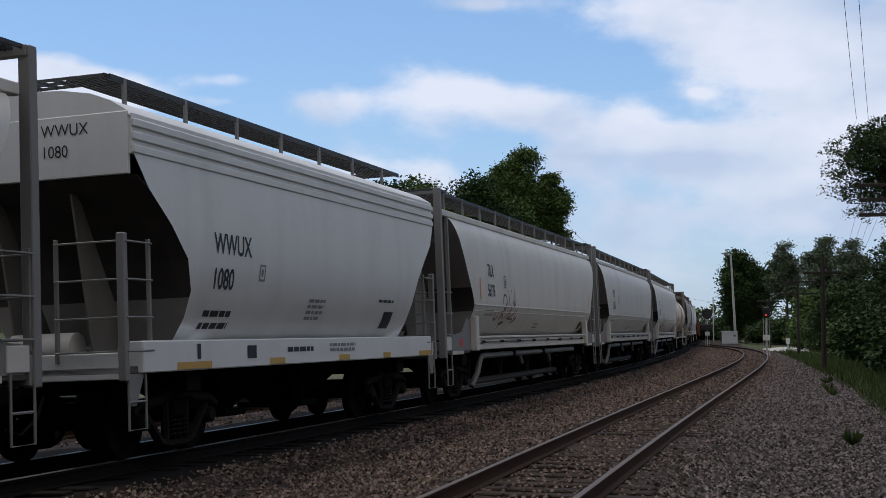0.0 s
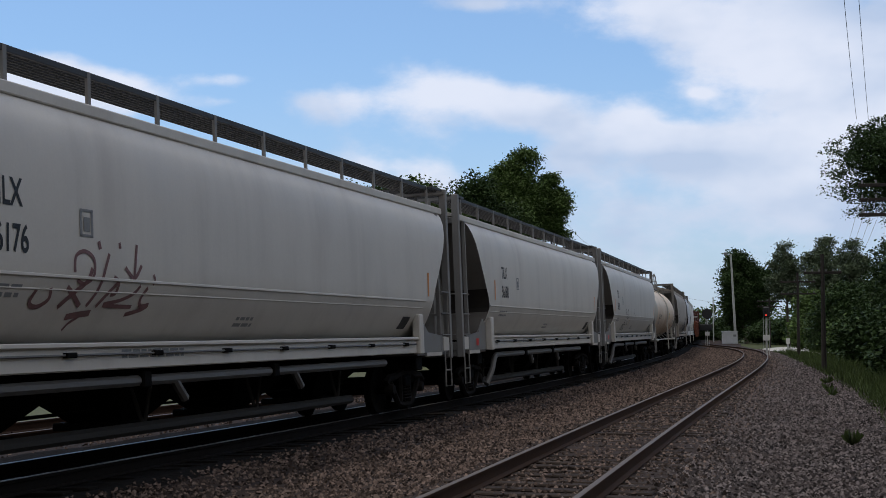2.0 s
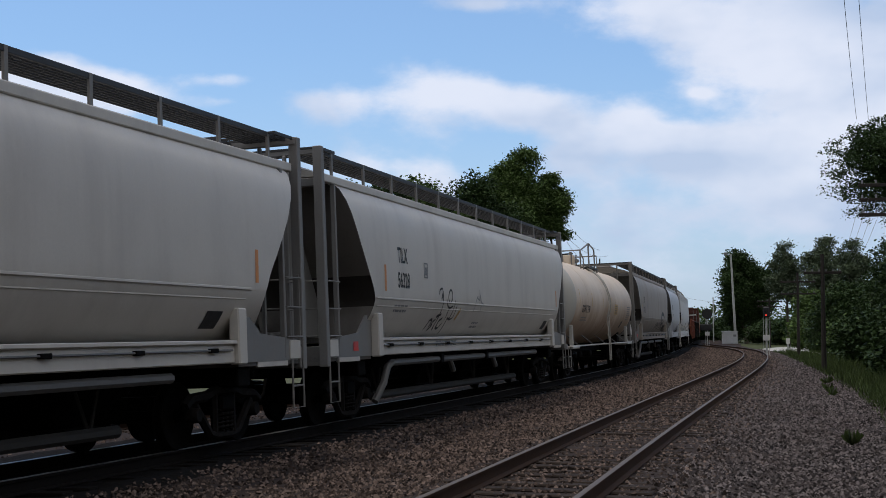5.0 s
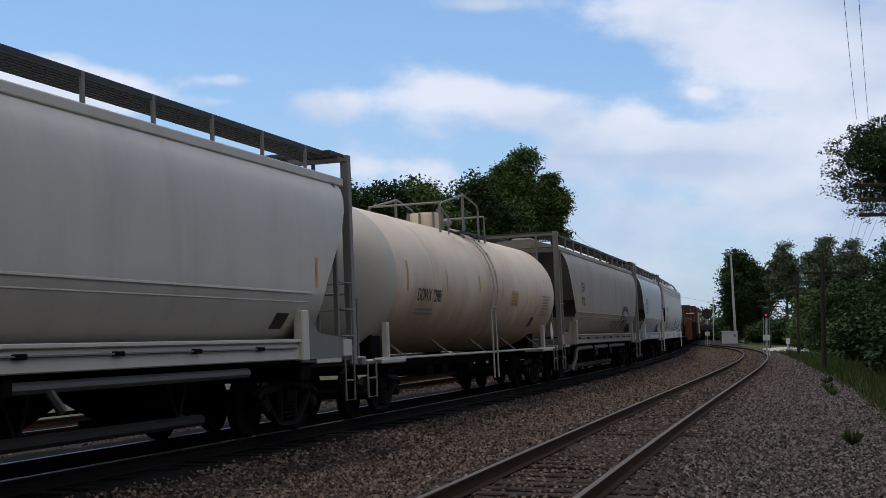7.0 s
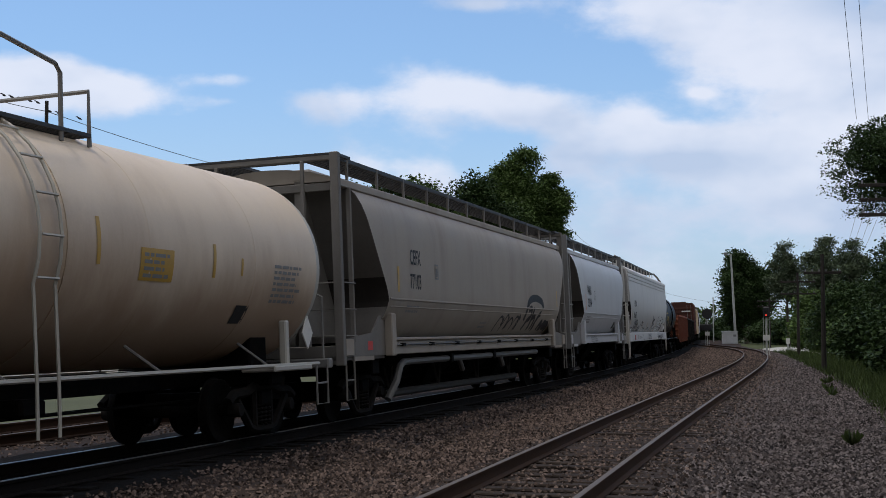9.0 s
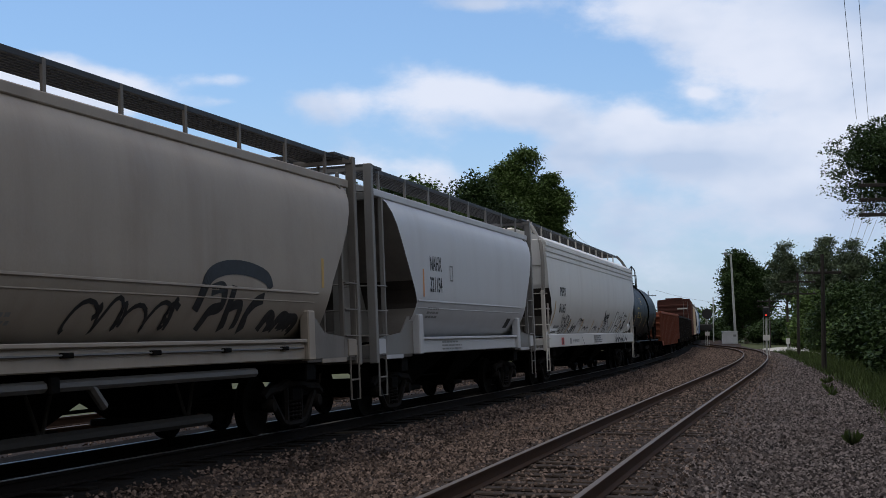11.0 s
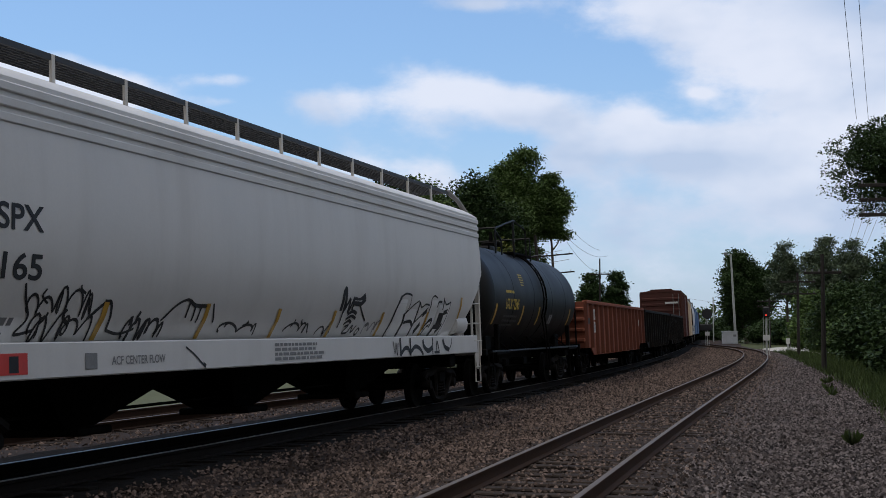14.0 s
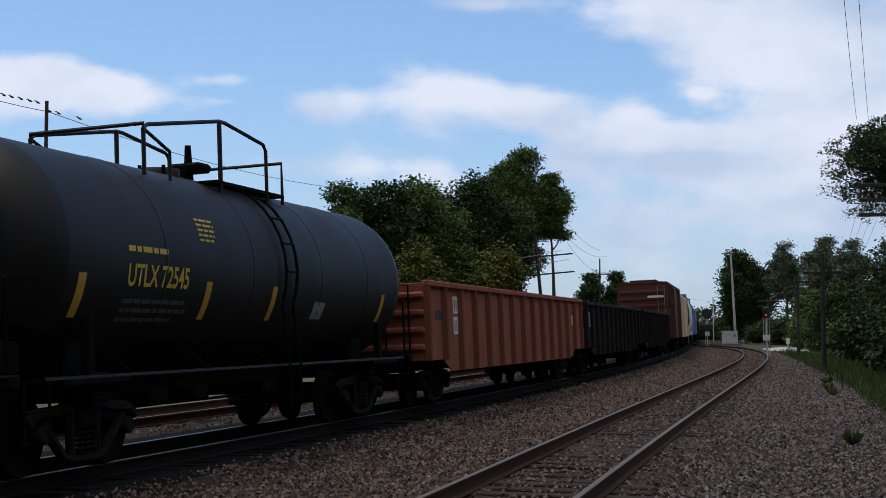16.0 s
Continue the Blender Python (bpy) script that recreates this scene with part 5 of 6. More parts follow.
# dusty brownish hopper
car, wrap, half = pellet_hopper(109.35, 128.95, "77103", "long dusty brown-grey covered hopper with black scrawls", BROWN_GREY, "CEFX", True, YELLOW_TAPE, True, DUSTY_SHADE, DUSTY_SHADE)
tag(car, wrap, -half + 13.6, 1.5, (
    (0.20, (0.0, 0.35), (0.15, 0.75), (0.60, 0.92), (1.30, 0.95), (1.95, 0.85), (2.10, 0.68)), (0.17, (1.95, 0.55), (1.70, 0.48), (1.55, 0.30), (1.66, 0.08)),
    (0.16, (0.30, 0.62), (0.62, 0.66), (0.70, 0.42), (0.40, 0.34), (0.32, 0.10)), (0.16, (0.95, 0.70), (0.92, 0.36), (1.02, 0.10)), (0.14, (0.95, 0.40), (1.25, 0.44), (1.35, 0.12)),
    (0.18, (2.20, 0.10), (2.28, 0.30), (2.48, 0.24), (2.52, 0.08)), (0.18, (2.62, 0.10), (2.74, 0.28), (2.95, 0.26), (3.0, 0.10)), (0.16, (3.08, 0.12), (3.22, 0.26), (3.38, 0.20), (3.30, 0.06))), INK, "broad black spray-painted letters")
cursive(car, wrap, -half + 11.0, 1.6, 2.2, 0.4, 6, 0.06, INK, 17, "black spray-painted scrawl")

# short cool grey hopper
half = 6.6
car, wrap = covered_hopper(13.2, "short cool grey covered hopper, clean", "round", COOL_PAINT, FRAME_GREY, FRAME_GREY, True)
reporting(car, wrap, half, "NAHX", "321154", 2.95, 2.80, 0.30, 0.70, INK, 0.43)
bars([(-half + 2.45, 2.25, -half + 2.54, 2.8)], wrap, ORANGE_TAPE, car, "reflector", "orange reflective strip")
bars([(-half + 4.4 + d, 2.62, -half + 4.44 + d, 2.95) for d in (0.0, 0.2)] + [(-half + 4.4, 2.92, -half + 4.64, 2.95), (-half + 4.4, 2.62, -half + 4.64, 2.65)], wrap, FADED_INK, car)
small_print(-half + 2.9, 2.05, 3, 1.0, wrap, FADED_INK, car, 31)
bars([(half - 3.3, 1.65, half - 2.9, 1.88)], wrap, INK, car, "stencil_panel", "black stencilled panel")
small_print(-half + 4.0, 1.36, 3, 1.6, lambda z: 1.50, FADED_INK, car, 32, 0.07, 0.035)
join(car, 129.85, 143.05)

# flat-sided hopper with black tags along its foot
half = 10.3
car, wrap = covered_hopper(20.6, "white covered hopper with black graffiti along its foot", "flat", WHITE_PAINT, GREY_PAINT, GREY_PAINT, True, True)
lettering("PSPX", -half + 1.97, 2.62, 0.27, 1.0, wrap, INK, car, "mark_lettering", span=1.06)
lettering("8165", -half + 1.97, 2.12, 0.27, 1.0, wrap, INK, car, "number_lettering", span=1.08)
small_print(-half + 1.88, 1.73, 2, 1.05, wrap, FADED_INK, car, 40, 0.15, 0.08)
cursive(car, wrap, -half + 3.0, 1.74, 1.25, 0.38, 7, 0.034, INK, 41, "black looping spray-painted tag")
cursive(car, wrap, -half + 3.1, 1.50, 1.15, 0.34, 6, 0.034, INK, 46, "black looping spray-painted tag")
tag(car, wrap, -half + 2.8, 1.5, ((0.035, (0.0, 0.58), (0.10, 0.40), (0.22, 0.22), (0.12, 0.06), (0.42, 0.10)), (0.045, (1.35, 0.22), (1.62, 0.40), (1.78, 0.40), (1.88, 0.10)), (0.06, (1.62, 0.42), (1.76, 0.42)), (0.035, (1.88, 0.10), (2.2, 0.06), (2.5, 0.12)),
    (0.035, (3.05, 0.22), (3.35, 0.42), (3.60, 0.49), (3.70, 0.44)), (0.05, (3.66, 0.48), (3.85, 0.42), (4.2, 0.42)), (0.045, (3.68, 0.44), (3.66, 0.26)), (0.04, (3.86, 0.40), (3.86, 0.22)), (0.04, (4.02, 0.40), (4.0, 0.20)), (0.04, (4.35, 0.45), (4.5, 0.20))), INK, "black spray-painted tag")
cursive(car, wrap, -half + 5.1, 1.50, 0.85, 0.34, 6, 0.045, INK, 47, "black spray-painted tag")
for k, (y, wd) in enumerate(((7.75, 1.15), (9.9, 1.0))):
    cursive(car, wrap, -half + y, 1.55, wd, 0.24, 3, 0.035, INK, 42 + k, "thin black spray-painted tag")
cursive(car, wrap, -half + 11.2, 1.52, 0.6, 0.24, 3, 0.03, INK, 49, "thin black spray-painted tag")
tag(car, wrap, -half + 11.8, 1.5, ((0.11, (0.04, 0.42), (0.03, 0.70), (0.12, 0.76), (0.18, 0.45)), (0.05, (0.16, 0.50), (0.18, 0.14)), (0.07, (0.18, 0.40), (0.34, 0.62), (0.40, 0.40), (0.52, 0.64), (0.56, 0.44)),
    (0.14, (0.55, 0.60), (0.80, 0.58), (1.02, 0.66)), (0.08, (1.0, 0.72), (1.06, 0.62), (0.9, 0.54)), (0.04, (0.86, 0.54), (1.1, 0.40), (1.36, 0.26)), (0.06, (0.42, 0.36), (0.62, 0.42), (0.84, 0.38)),
    (0.05, (0.40, 0.28), (0.62, 0.34), (0.86, 0.30)), (0.05, (0.40, 0.20), (0.58, 0.26), (0.72, 0.22)), (0.035, (0.50, 0.16), (0.66, 0.18), (0.52, 0.06), (0.74, 0.06), (0.86, 0.18), (0.94, 0.06), (1.06, 0.18)), (0.035, (1.22, 0.14), (1.14, 0.06), (1.22, 0.02), (1.30, 0.10), (1.22, 0.14))), INK, "dense black spray-painted tag")
cursive(car, wrap, -half + 13.35, 1.55, 0.75, 0.28, 4, 0.025, FADED_INK, 48, "thin grey spray-painted tag")
# the large outlined letters, white inside, that run down over the sill
bars([(-half + a, 1.49, -half + b, top) for a, b, top in ((14.72, 15.22, 2.18), (15.32, 15.95, 2.0), (16.06, 16.6, 2.05), (16.8, 17.25, 2.2), (17.35, 18.15, 2.12))], lambda z: wrap(z) - 0.003, FRESH_WHITE, car, "graffiti", "white fill of the sprayed letters")
tag(car, wrap, -half + 14.5, 1.47, ((0.08, (0.05, 0.0), (0.10, 0.30), (0.20, 0.60), (0.35, 0.76)), (0.04, (0.35, 0.76), (0.60, 0.82), (0.95, 0.80)), (0.10, (0.76, 0.0), (0.78, 0.25), (0.72, 0.45)), (0.025, (0.95, 0.80), (0.88, 0.55), (0.75, 0.42), (1.10, 0.60), (1.45, 0.70)),
    (0.06, (0.85, 0.27), (1.2, 0.30), (1.45, 0.22)), (0.07, (1.48, 0.0), (1.48, 0.30), (1.50, 0.68)), (0.035, (1.50, 0.68), (1.66, 0.58), (1.90, 0.64), (2.15, 0.62)), (0.035, (1.50, 0.28), (1.80, 0.42), (2.10, 0.58)), (0.10, (1.88, 0.42), (2.08, 0.52)), (0.14, (1.75, 0.08), (1.84, 0.18), (1.90, 0.26)),
    (0.05, (2.15, 0.0), (2.20, 0.30), (2.25, 0.76)), (0.035, (2.25, 0.76), (2.42, 0.82), (2.65, 0.78)), (0.07, (2.18, 0.08), (2.35, 0.28), (2.58, 0.34), (2.60, 0.18)), (0.045, (2.30, 0.04), (2.42, 0.20), (2.54, 0.22)), (0.11, (2.78, 0.0), (2.90, 0.14), (2.92, 0.24)), (0.06, (3.12, 0.80), (3.12, 0.55)),
    (0.035, (3.12, 0.76), (3.32, 0.66), (3.62, 0.72)), (0.05, (2.68, 0.58), (2.76, 0.70), (2.98, 0.70)), (0.10, (3.25, 0.48), (3.50, 0.52)), (0.10, (3.20, 0.08), (3.34, 0.18), (3.40, 0.26)), (0.03, (3.62, 0.72), (3.55, 0.40), (3.45, 0.0))), INK, "black outlined spray-painted letters")
tag(car, sill_x, -half + 14.5, 1.1, ((0.10, (0.24, 0.34), (0.26, 0.15), (0.25, 0.0)), (0.08, (0.28, 0.04), (0.50, 0.14), (0.72, 0.14), (0.84, 0.02)), (0.08, (0.85, 0.34), (0.85, 0.15), (0.85, 0.0)), (0.08, (0.86, 0.06), (1.15, 0.17), (1.45, 0.12), (1.65, 0.0)), (0.10, (1.65, 0.30), (1.72, 0.16), (1.98, 0.08), (2.25, 0.14)),
    (0.06, (2.30, 0.34), (2.28, 0.0)), (0.05, (2.50, 0.02), (2.60, 0.26), (2.74, 0.04)), (0.05, (2.40, 0.04), (2.75, 0.04)), (0.10, (3.0, 0.30), (3.15, 0.14), (3.45, 0.08)), (0.03, (3.45, 0.08), (3.62, 0.20), (3.66, 0.32)), (0.025, (-0.15, 0.28), (-0.08, 0.05), (0.0, 0.26)), (0.025, (0.0, 0.26), (0.06, 0.02), (0.12, 0.25))), INK, "black spray-painted tag on the sill")
tag(car, sill_x, -half + 6.25, 1.12, ((0.025, (0.0, 0.26), (0.25, 0.15), (0.5, 0.0)), (0.05, (0.46, 0.04), (0.54, 0.0))), INK, "thin black sprayed arrow")
bars([(-half + y - 0.055, 1.49, -half + y + 0.055, top) for y, top in ((1.25, 2.45), (4.47, 1.92), (7.01, 1.95), (9.37, 1.92), (11.63, 1.92), (14.02, 1.92), (16.68, 1.95), (18.9, 2.3))], lambda z: wrap(z) + 0.004, YELLOW_TAPE, car, "reflector", "yellow reflective strip")
bars([(-half + 17.45, 1.62, -half + 17.8, 1.95)], lambda z: wrap(z) + 0.004, INK, car, "stencil_panel", "black stencilled panel")
bars([(-half + 2.34, 1.14, -half + 2.82, 1.36)], sill_x, RED_CARD, car, "stencil_panel", "dull red stencilled panel")
bars([(-half + 2.50, 1.16, -half + 2.66, 1.33)], lambda z: 1.503, INK, car)
bars([(-half + 3.90, 1.16, -half + 4.15, 1.34)], sill_x, FADED_INK, car)
lettering("ACF CENTER FLOW", -half + 4.46, 1.2, 0.10, 1.0, sill_x, FADED_INK, car, "lettering", span=1.25)
small_print(-half + 9.0, 1.40, 4, 2.0, sill_x, FADED_INK, car, 45, 0.07, 0.045)
join(car, 144.55, 165.15)

# black tank car
half = 6.5
car, wrap = tank_car(2 * half, 1.42, 2.50, "short black tank car with yellow lettering", BLACK_PAINT, BLACK_PAINT, True, True, -2.7, 1.75, 0.6, 0.95, 5.35)
lettering("UTLX 72545", -half + 2.40, 2.14, 0.27, 0.78, wrap, GOLD_INK, car, "mark_lettering")
small_print(-half + 2.40, 2.62, 1, 1.2, wrap, GOLD_INK, car, 51, 0.1, 0.07)
small_print(-half + 4.3, 3.1, 5, 0.5, wrap, GOLD_INK, car, 52, 0.07, 0.03)
bars([(-half + y, 1.75, -half + y + 0.16, 2.25) for y in (1.35, 4.45, 6.6, 11.4)], wrap, YELLOW_TAPE, car, "reflector", "yellow reflective strip")
small_print(-half + 2.4, 1.98, 3, 1.7, wrap, GREASE_INK, car, 53, 0.11, 0.05)
bars([(-half + 8.3, 1.78, -half + 8.75, 2.05)], wrap, FADED_INK, car, "stencil_panel", "grey stencilled panel")
join(car, 165.85, 178.85)

# gondolas
car = gondola(17.8, "faded red ribbed gondola with white stencil panels", RED_PAINT, True, 2.5, RIB_SHADE)
bars([(-8.9 + 2.1, 1.95, -8.9 + 2.8, 2.32), (-8.9 + 2.1, 1.5, -8.9 + 2.8, 1.88), (7.3, 1.75, 7.6, 2.05)], lambda z: 1.476, OLD_WHITE, car, "stencil_panel", "worn white stencil panel")
bars([(-8.9 + 2.16 + 0.16 * k, z, -8.9 + 2.25 + 0.16 * k, z + 0.25) for k in range(4) for z in (2.0, 1.56)], lambda z: 1.480, FADED_INK, car)
bars([(-8.9 + 0.7, 1.8, -8.9 + 1.3, 2.0)], lambda z: 1.476, INK, car)
join(car, 179.55, 197.35)
car = gondola(17.0, "sooty black ribbed gondola", DARK_PAINT, True, 2.45)
bars([(-7.6, 1.7, -7.2, 2.2)], lambda z: 1.476, FADED_INK, car, "stencil_panel", "worn grey stencil panel")
join(car, 198.25, 215.25)
join(gondola(17.0, "sooty black ribbed gondola", DARK_PAINT, False, 2.45), 216.15, 233.15)
car = boxcar(16.0, "tall dark brown boxcar", BOXCAR_BROWN, 4.55, BOXCAR_BROWN)
bars([(-4, 3.2, -1.8, 3.45)], lambda z: 1.5, OLD_WHITE, car, "stencil_panel", "white stencilled panel")
part("end_sign", Shape().box(0.3, -8.17, 3.55, 1.25, -8.15, 3.68, 0.002), OLD_WHITE, car, "pale stencil on the end")
join(car, 234.1, 250.1)
join(boxcar(16.0, "cream boxcar with a pale roof", BOXCAR_TAN, 4.2, OLD_WHITE), 251.0, 267.0)
pellet_hopper(268.0, 286.0, "", "far grey covered hopper", COOL_PAINT, pipes=False, spins=False)
join(boxcar(16.0, "blue boxcar far down the train", BLUE_PAINT, 4.2, BLUE_PAINT), 287.0, 303.0)
join(boxcar(16.0, "blue boxcar far down the train", BLUE_PAINT, 4.0, BLUE_PAINT), 304.0, 320.0)
join(gondola(17.0, "black gondola far down the train", DARK_PAINT, False), 321.0, 338.0)
join(boxcar(16.0, "dark brown boxcar far down the train", BOXCAR_BROWN, 4.2, BOXCAR_BROWN), 339.0, 355.0)
join(gondola(17.0, "black gondola far down the train", DARK_PAINT, False), 356.0, 373.0)


# ---------------------------------------------------------------- trees and bushes
def leaf_cloud(name, blobs, count, size, mat, seed, droop=0.0):
    """Leaves gathered in twigs round the surface of several lobes (x, y, z, rx, rz), with gaps between twigs."""
    rng = np.random.default_rng(seed)
    vol = np.array([b[3] * b[3] * b[4] for b in blobs]) ** 0.6
    pick = rng.choice(len(blobs), count // 28 + 1, p=vol / vol.sum())
    bl = np.array(blobs)[pick]
    d = rng.normal(size=(len(pick), 3))
    d /= np.linalg.norm(d, axis=1, keepdims=True)
    rad = rng.random(len(pick)) ** 0.38 * (1 + 0.07 * rng.normal(size=len(pick)))
    c = bl[:, :3] + d * rad[:, None] * np.stack([bl[:, 3], bl[:, 3], bl[:, 4]], 1)
    per = 28
    twig = rng.normal(size=(len(c), per, 3)) * size * np.array([2.2, 2.2, 1.3])
    p = (c[:, None] + twig).reshape(-1, 3)
    p[:, 2] = np.maximum(p[:, 2], 0.02)
    n = len(p)
    a = rng.normal(size=(n, 3)); a[:, 2] = a[:, 2] * 0.6 - droop; a /= np.linalg.norm(a, axis=1, keepdims=True)
    b = rng.normal(size=(n, 3)); b[:, 2] *= 0.6; b -= a * (a * b).sum(1, keepdims=True); b /= np.linalg.norm(b, axis=1, keepdims=True)
    L = size * rng.uniform(0.6, 1.25, (n, 1)); Wd = L * rng.uniform(0.4, 0.65, (n, 1))
    up = np.cross(a, b) * L * 0.18
    v = np.stack([p - a * L, p + b * Wd + up, p + a * L, p - b * Wd + up], 1).reshape(-1, 3)
    k = 4 * np.arange(n)[:, None]
    f = np.concatenate([k + np.array([0, 1, 2]), k + np.array([0, 2, 3])])
    me = bpy.data.meshes.new(name)
    me.from_pydata(v.tolist(), [], f.tolist())
    me.materials.append(mat)
    return me


def crown_lobes(rng, width, base, top, lobes):
    """Lobes that fill a crown of that half width, from base to top, with a broken outline."""
    out = []
    mid, tall = (base + top) / 2, (top - base) / 2
    for i in range(lobes):
        t = -0.75 + 1.55 * (i + rng.random()) / lobes
        reach = width * math.sqrt(max(0.08, 1 - t * t)) * rng.uniform(0.30, 0.72)
        a = 2.4 * i + rng.uniform(-0.5, 0.5)
        r = width * rng.uniform(0.30, 0.50)
        z = mid + t * tall * 0.82
        rz = min(r * rng.uniform(0.7, 1.1), top - z)
        out.append((reach * math.cos(a), reach * math.sin(a), z, r, max(rz, r * 0.45)))
    out.append((0, 0, mid, width * 0.5, tall * 0.62))
    out.append((rng.uniform(-0.3, 0.3) * width, 0, top - width * 0.3, width * 0.4, width * 0.3))
    return out


def make_tree(label, x, y, height, width, base, leaves, size, mat, seed, lobes=14, trunk_r=0.25, name="tree"):
    rng = random.Random(seed)
    tree = tagged(new(name), label, "tree", "trees beside the line")
    tree.matrix_basis = Matrix.Translation((x, y, -0.65))
    blobs = crown_lobes(rng, width, base, height, lobes)
    trunk = Shape()
    lean = (rng.uniform(-0.4, 0.4), rng.uniform(-0.4, 0.4))
    top = height * 0.8
    spine = [(lean[0] * t * t + 0.12 * math.sin(5 * t + seed), lean[1] * t * t, top * t) for t in np.linspace(0, 1, 8)]
    trunk.tube(spine, trunk_r, 9, trunk_r * 0.2)
    t = part("trunk", trunk, BARK, tree, smooth=True)
    for i, b in enumerate(blobs):
        z0 = max(base * 0.7, b[2] - width * rng.uniform(0.4, 0.9))
        z0 = min(z0, top * 0.9)
        f = z0 / top
        start = Vector((lean[0] * f * f, lean[1] * f * f, z0))
        end = Vector(b[:3])
        mid = (start + end) / 2 + Vector((0, 0, rng.uniform(-0.3, 0.4)))
        part("limb", Shape().tube([start, mid, end], trunk_r * 0.38, 6, trunk_r * 0.09), BARK, t)
    crown = part("crown", leaf_cloud("crown", blobs, leaves, size, mat, seed), mat, tree)
    crown["kind"] = "stuff"
    return tree


def make_bush(label, x, y, height, width, leaves, size, mat, seed):
    rng = random.Random(seed)
    bush = tagged(new("bush"), label, "bush", "bushes beside the line")
    bush.matrix_basis = Matrix.Translation((x, y, -0.64))
    blobs = []
    for i in range(9):
        a, r = rng.uniform(0, 6.28), width * math.sqrt(rng.random()) * 0.7
        rz = height * rng.uniform(0.25, 0.42)
        blobs.append((r * math.cos(a), r * math.sin(a), height * rng.uniform(0.25, 0.68), width * rng.uniform(0.25, 0.45), rz))
    stems = Shape()
    for b in blobs:
        stems.tube([(b[0] * 0.2, b[1] * 0.2, 0), (b[0] * 0.6, b[1] * 0.6, b[2] * 0.5), b[:3]], 0.04, 5, 0.012)
    part("stem", stems, BARK, bush)
    crown = part("crown", leaf_cloud("crown", blobs, leaves, size, mat, seed), mat, bush)
    crown["kind"] = "stuff"


def at_bearing(px, dist):
    """A place on the ground by its slope to the right of the camera's heading and its distance ahead."""
    return px * dist, dist


# trees behind the train
make_tree("tall dark cottonwood with an uneven crown", *at_bearing(0.052, 120), 18.9, 4.1, 6.0, 80000, 0.135, LEAF_MID, 11, 16, 0.4)
make_tree("dark cottonwood with a long side limb", *at_bearing(0.083, 121), 16.6, 2.0, 9.4, 26000, 0.135, LEAF_MID, 12, 10, 0.25)
make_tree("dense dark green tree behind the train", *at_bearing(0.022, 112), 15.6, 4.6, 2.0, 49300, 0.160, LEAF_DARK, 13, 16, 0.3)
make_tree("dense green tree behind the train", *at_bearing(-0.014, 105), 14.3, 4.4, 1.5, 46400, 0.160, LEAF_MID, 14, 16, 0.3)
make_tree("dense green tree behind the train", *at_bearing(-0.050, 100), 13.6, 4.0, 1.5, 43500, 0.160, LEAF_DARK, 15, 16, 0.3)
make_tree("feathery green tree behind the train", *at_bearing(-0.080, 96), 13.0, 2.6, 1.5, 23200, 0.144, LEAF_MID, 16, 12, 0.22)
make_tree("small green tree far behind the train", *at_bearing(0.110, 190), 10.4, 2.0, 1.5, 13050, 0.208, LEAF_DARK, 17, 9, 0.2)
make_tree("small green tree far behind the train", *at_bearing(0.131, 190), 10.4, 1.9, 1.5, 13050, 0.208, LEAF_DARK, 18, 9, 0.2)
make_bush("yellow-green bush behind the train", *at_bearing(-0.020, 82), 8.2, 2.2, 13000, 0.14, LEAF_YELLOW, 21)
make_bush("yellow-green bush behind the train", *at_bearing(0.036, 84), 8.2, 2.4, 13000, 0.14, LEAF_YELLOW, 22)
make_bush("yellow-green bush behind the train", *at_bearing(-0.062, 80), 6.4, 2.2, 11000, 0.14, LEAF_YELLOW, 23)
# trees at the crossing and along the right
make_tree("dark round tree behind the equipment hut", *at_bearing(0.229, 215), 15.2, 4.6, 1.6, 49300, 0.224, LEAF_DARK, 31, 18, 0.35)
make_tree("dark tree behind the equipment hut", *at_bearing(0.221, 222), 10.6, 2.2, 1.2, 18850, 0.224, LEAF_DARK, 32, 10, 0.3)
make_tree("airy grey-green poplar with gaps", *at_bearing(0.260, 170), 13.6, 2.5, 4.4, 16000, 0.16, LEAF_GREY, 33, 13, 0.25)
make_tree("airy grey-green poplar with gaps", *at_bearing(0.286, 165), 13.9, 2.8, 4.8, 19000, 0.16, LEAF_GREY, 34, 13, 0.25)
make_tree("airy grey-green poplar with gaps", *at_bearing(0.309, 160), 13.4, 2.5, 4.4, 16000, 0.16, LEAF_GREY, 35, 13, 0.25)
make_tree("large dark overhanging tree", 21.8, 55.0, 11.25, 5.7, 8.1, 150000, 0.068, LEAF_DARK, 41, 24, 0.35)
make_tree("dark tree in the trackside thicket", 23.4, 63.0, 7.2, 3.4, 0.6, 50000, 0.085, LEAF_DARK, 42, 16, 0.3)
make_tree("dark tree in the trackside thicket", 27.4, 76.0, 8.0, 3.4, 0.6, 40000, 0.095, LEAF_DARK, 43, 14, 0.3)
make_tree("dark tree in the trackside thicket", 33.4, 96.0, 7.0, 3.8, 0.5, 31900, 0.136, LEAF_DARK, 44, 14, 0.3)
make_tree("green tree in the trackside thicket", 36.5, 118.0, 6.6, 3.8, 0.5, 29000, 0.152, LEAF_DARK, 45, 14, 0.3)
make_tree("green tree in the trackside thicket", 41.5, 145.0, 6.6, 4.2, 0.5, 29000, 0.176, LEAF_MID, 46, 14, 0.3)
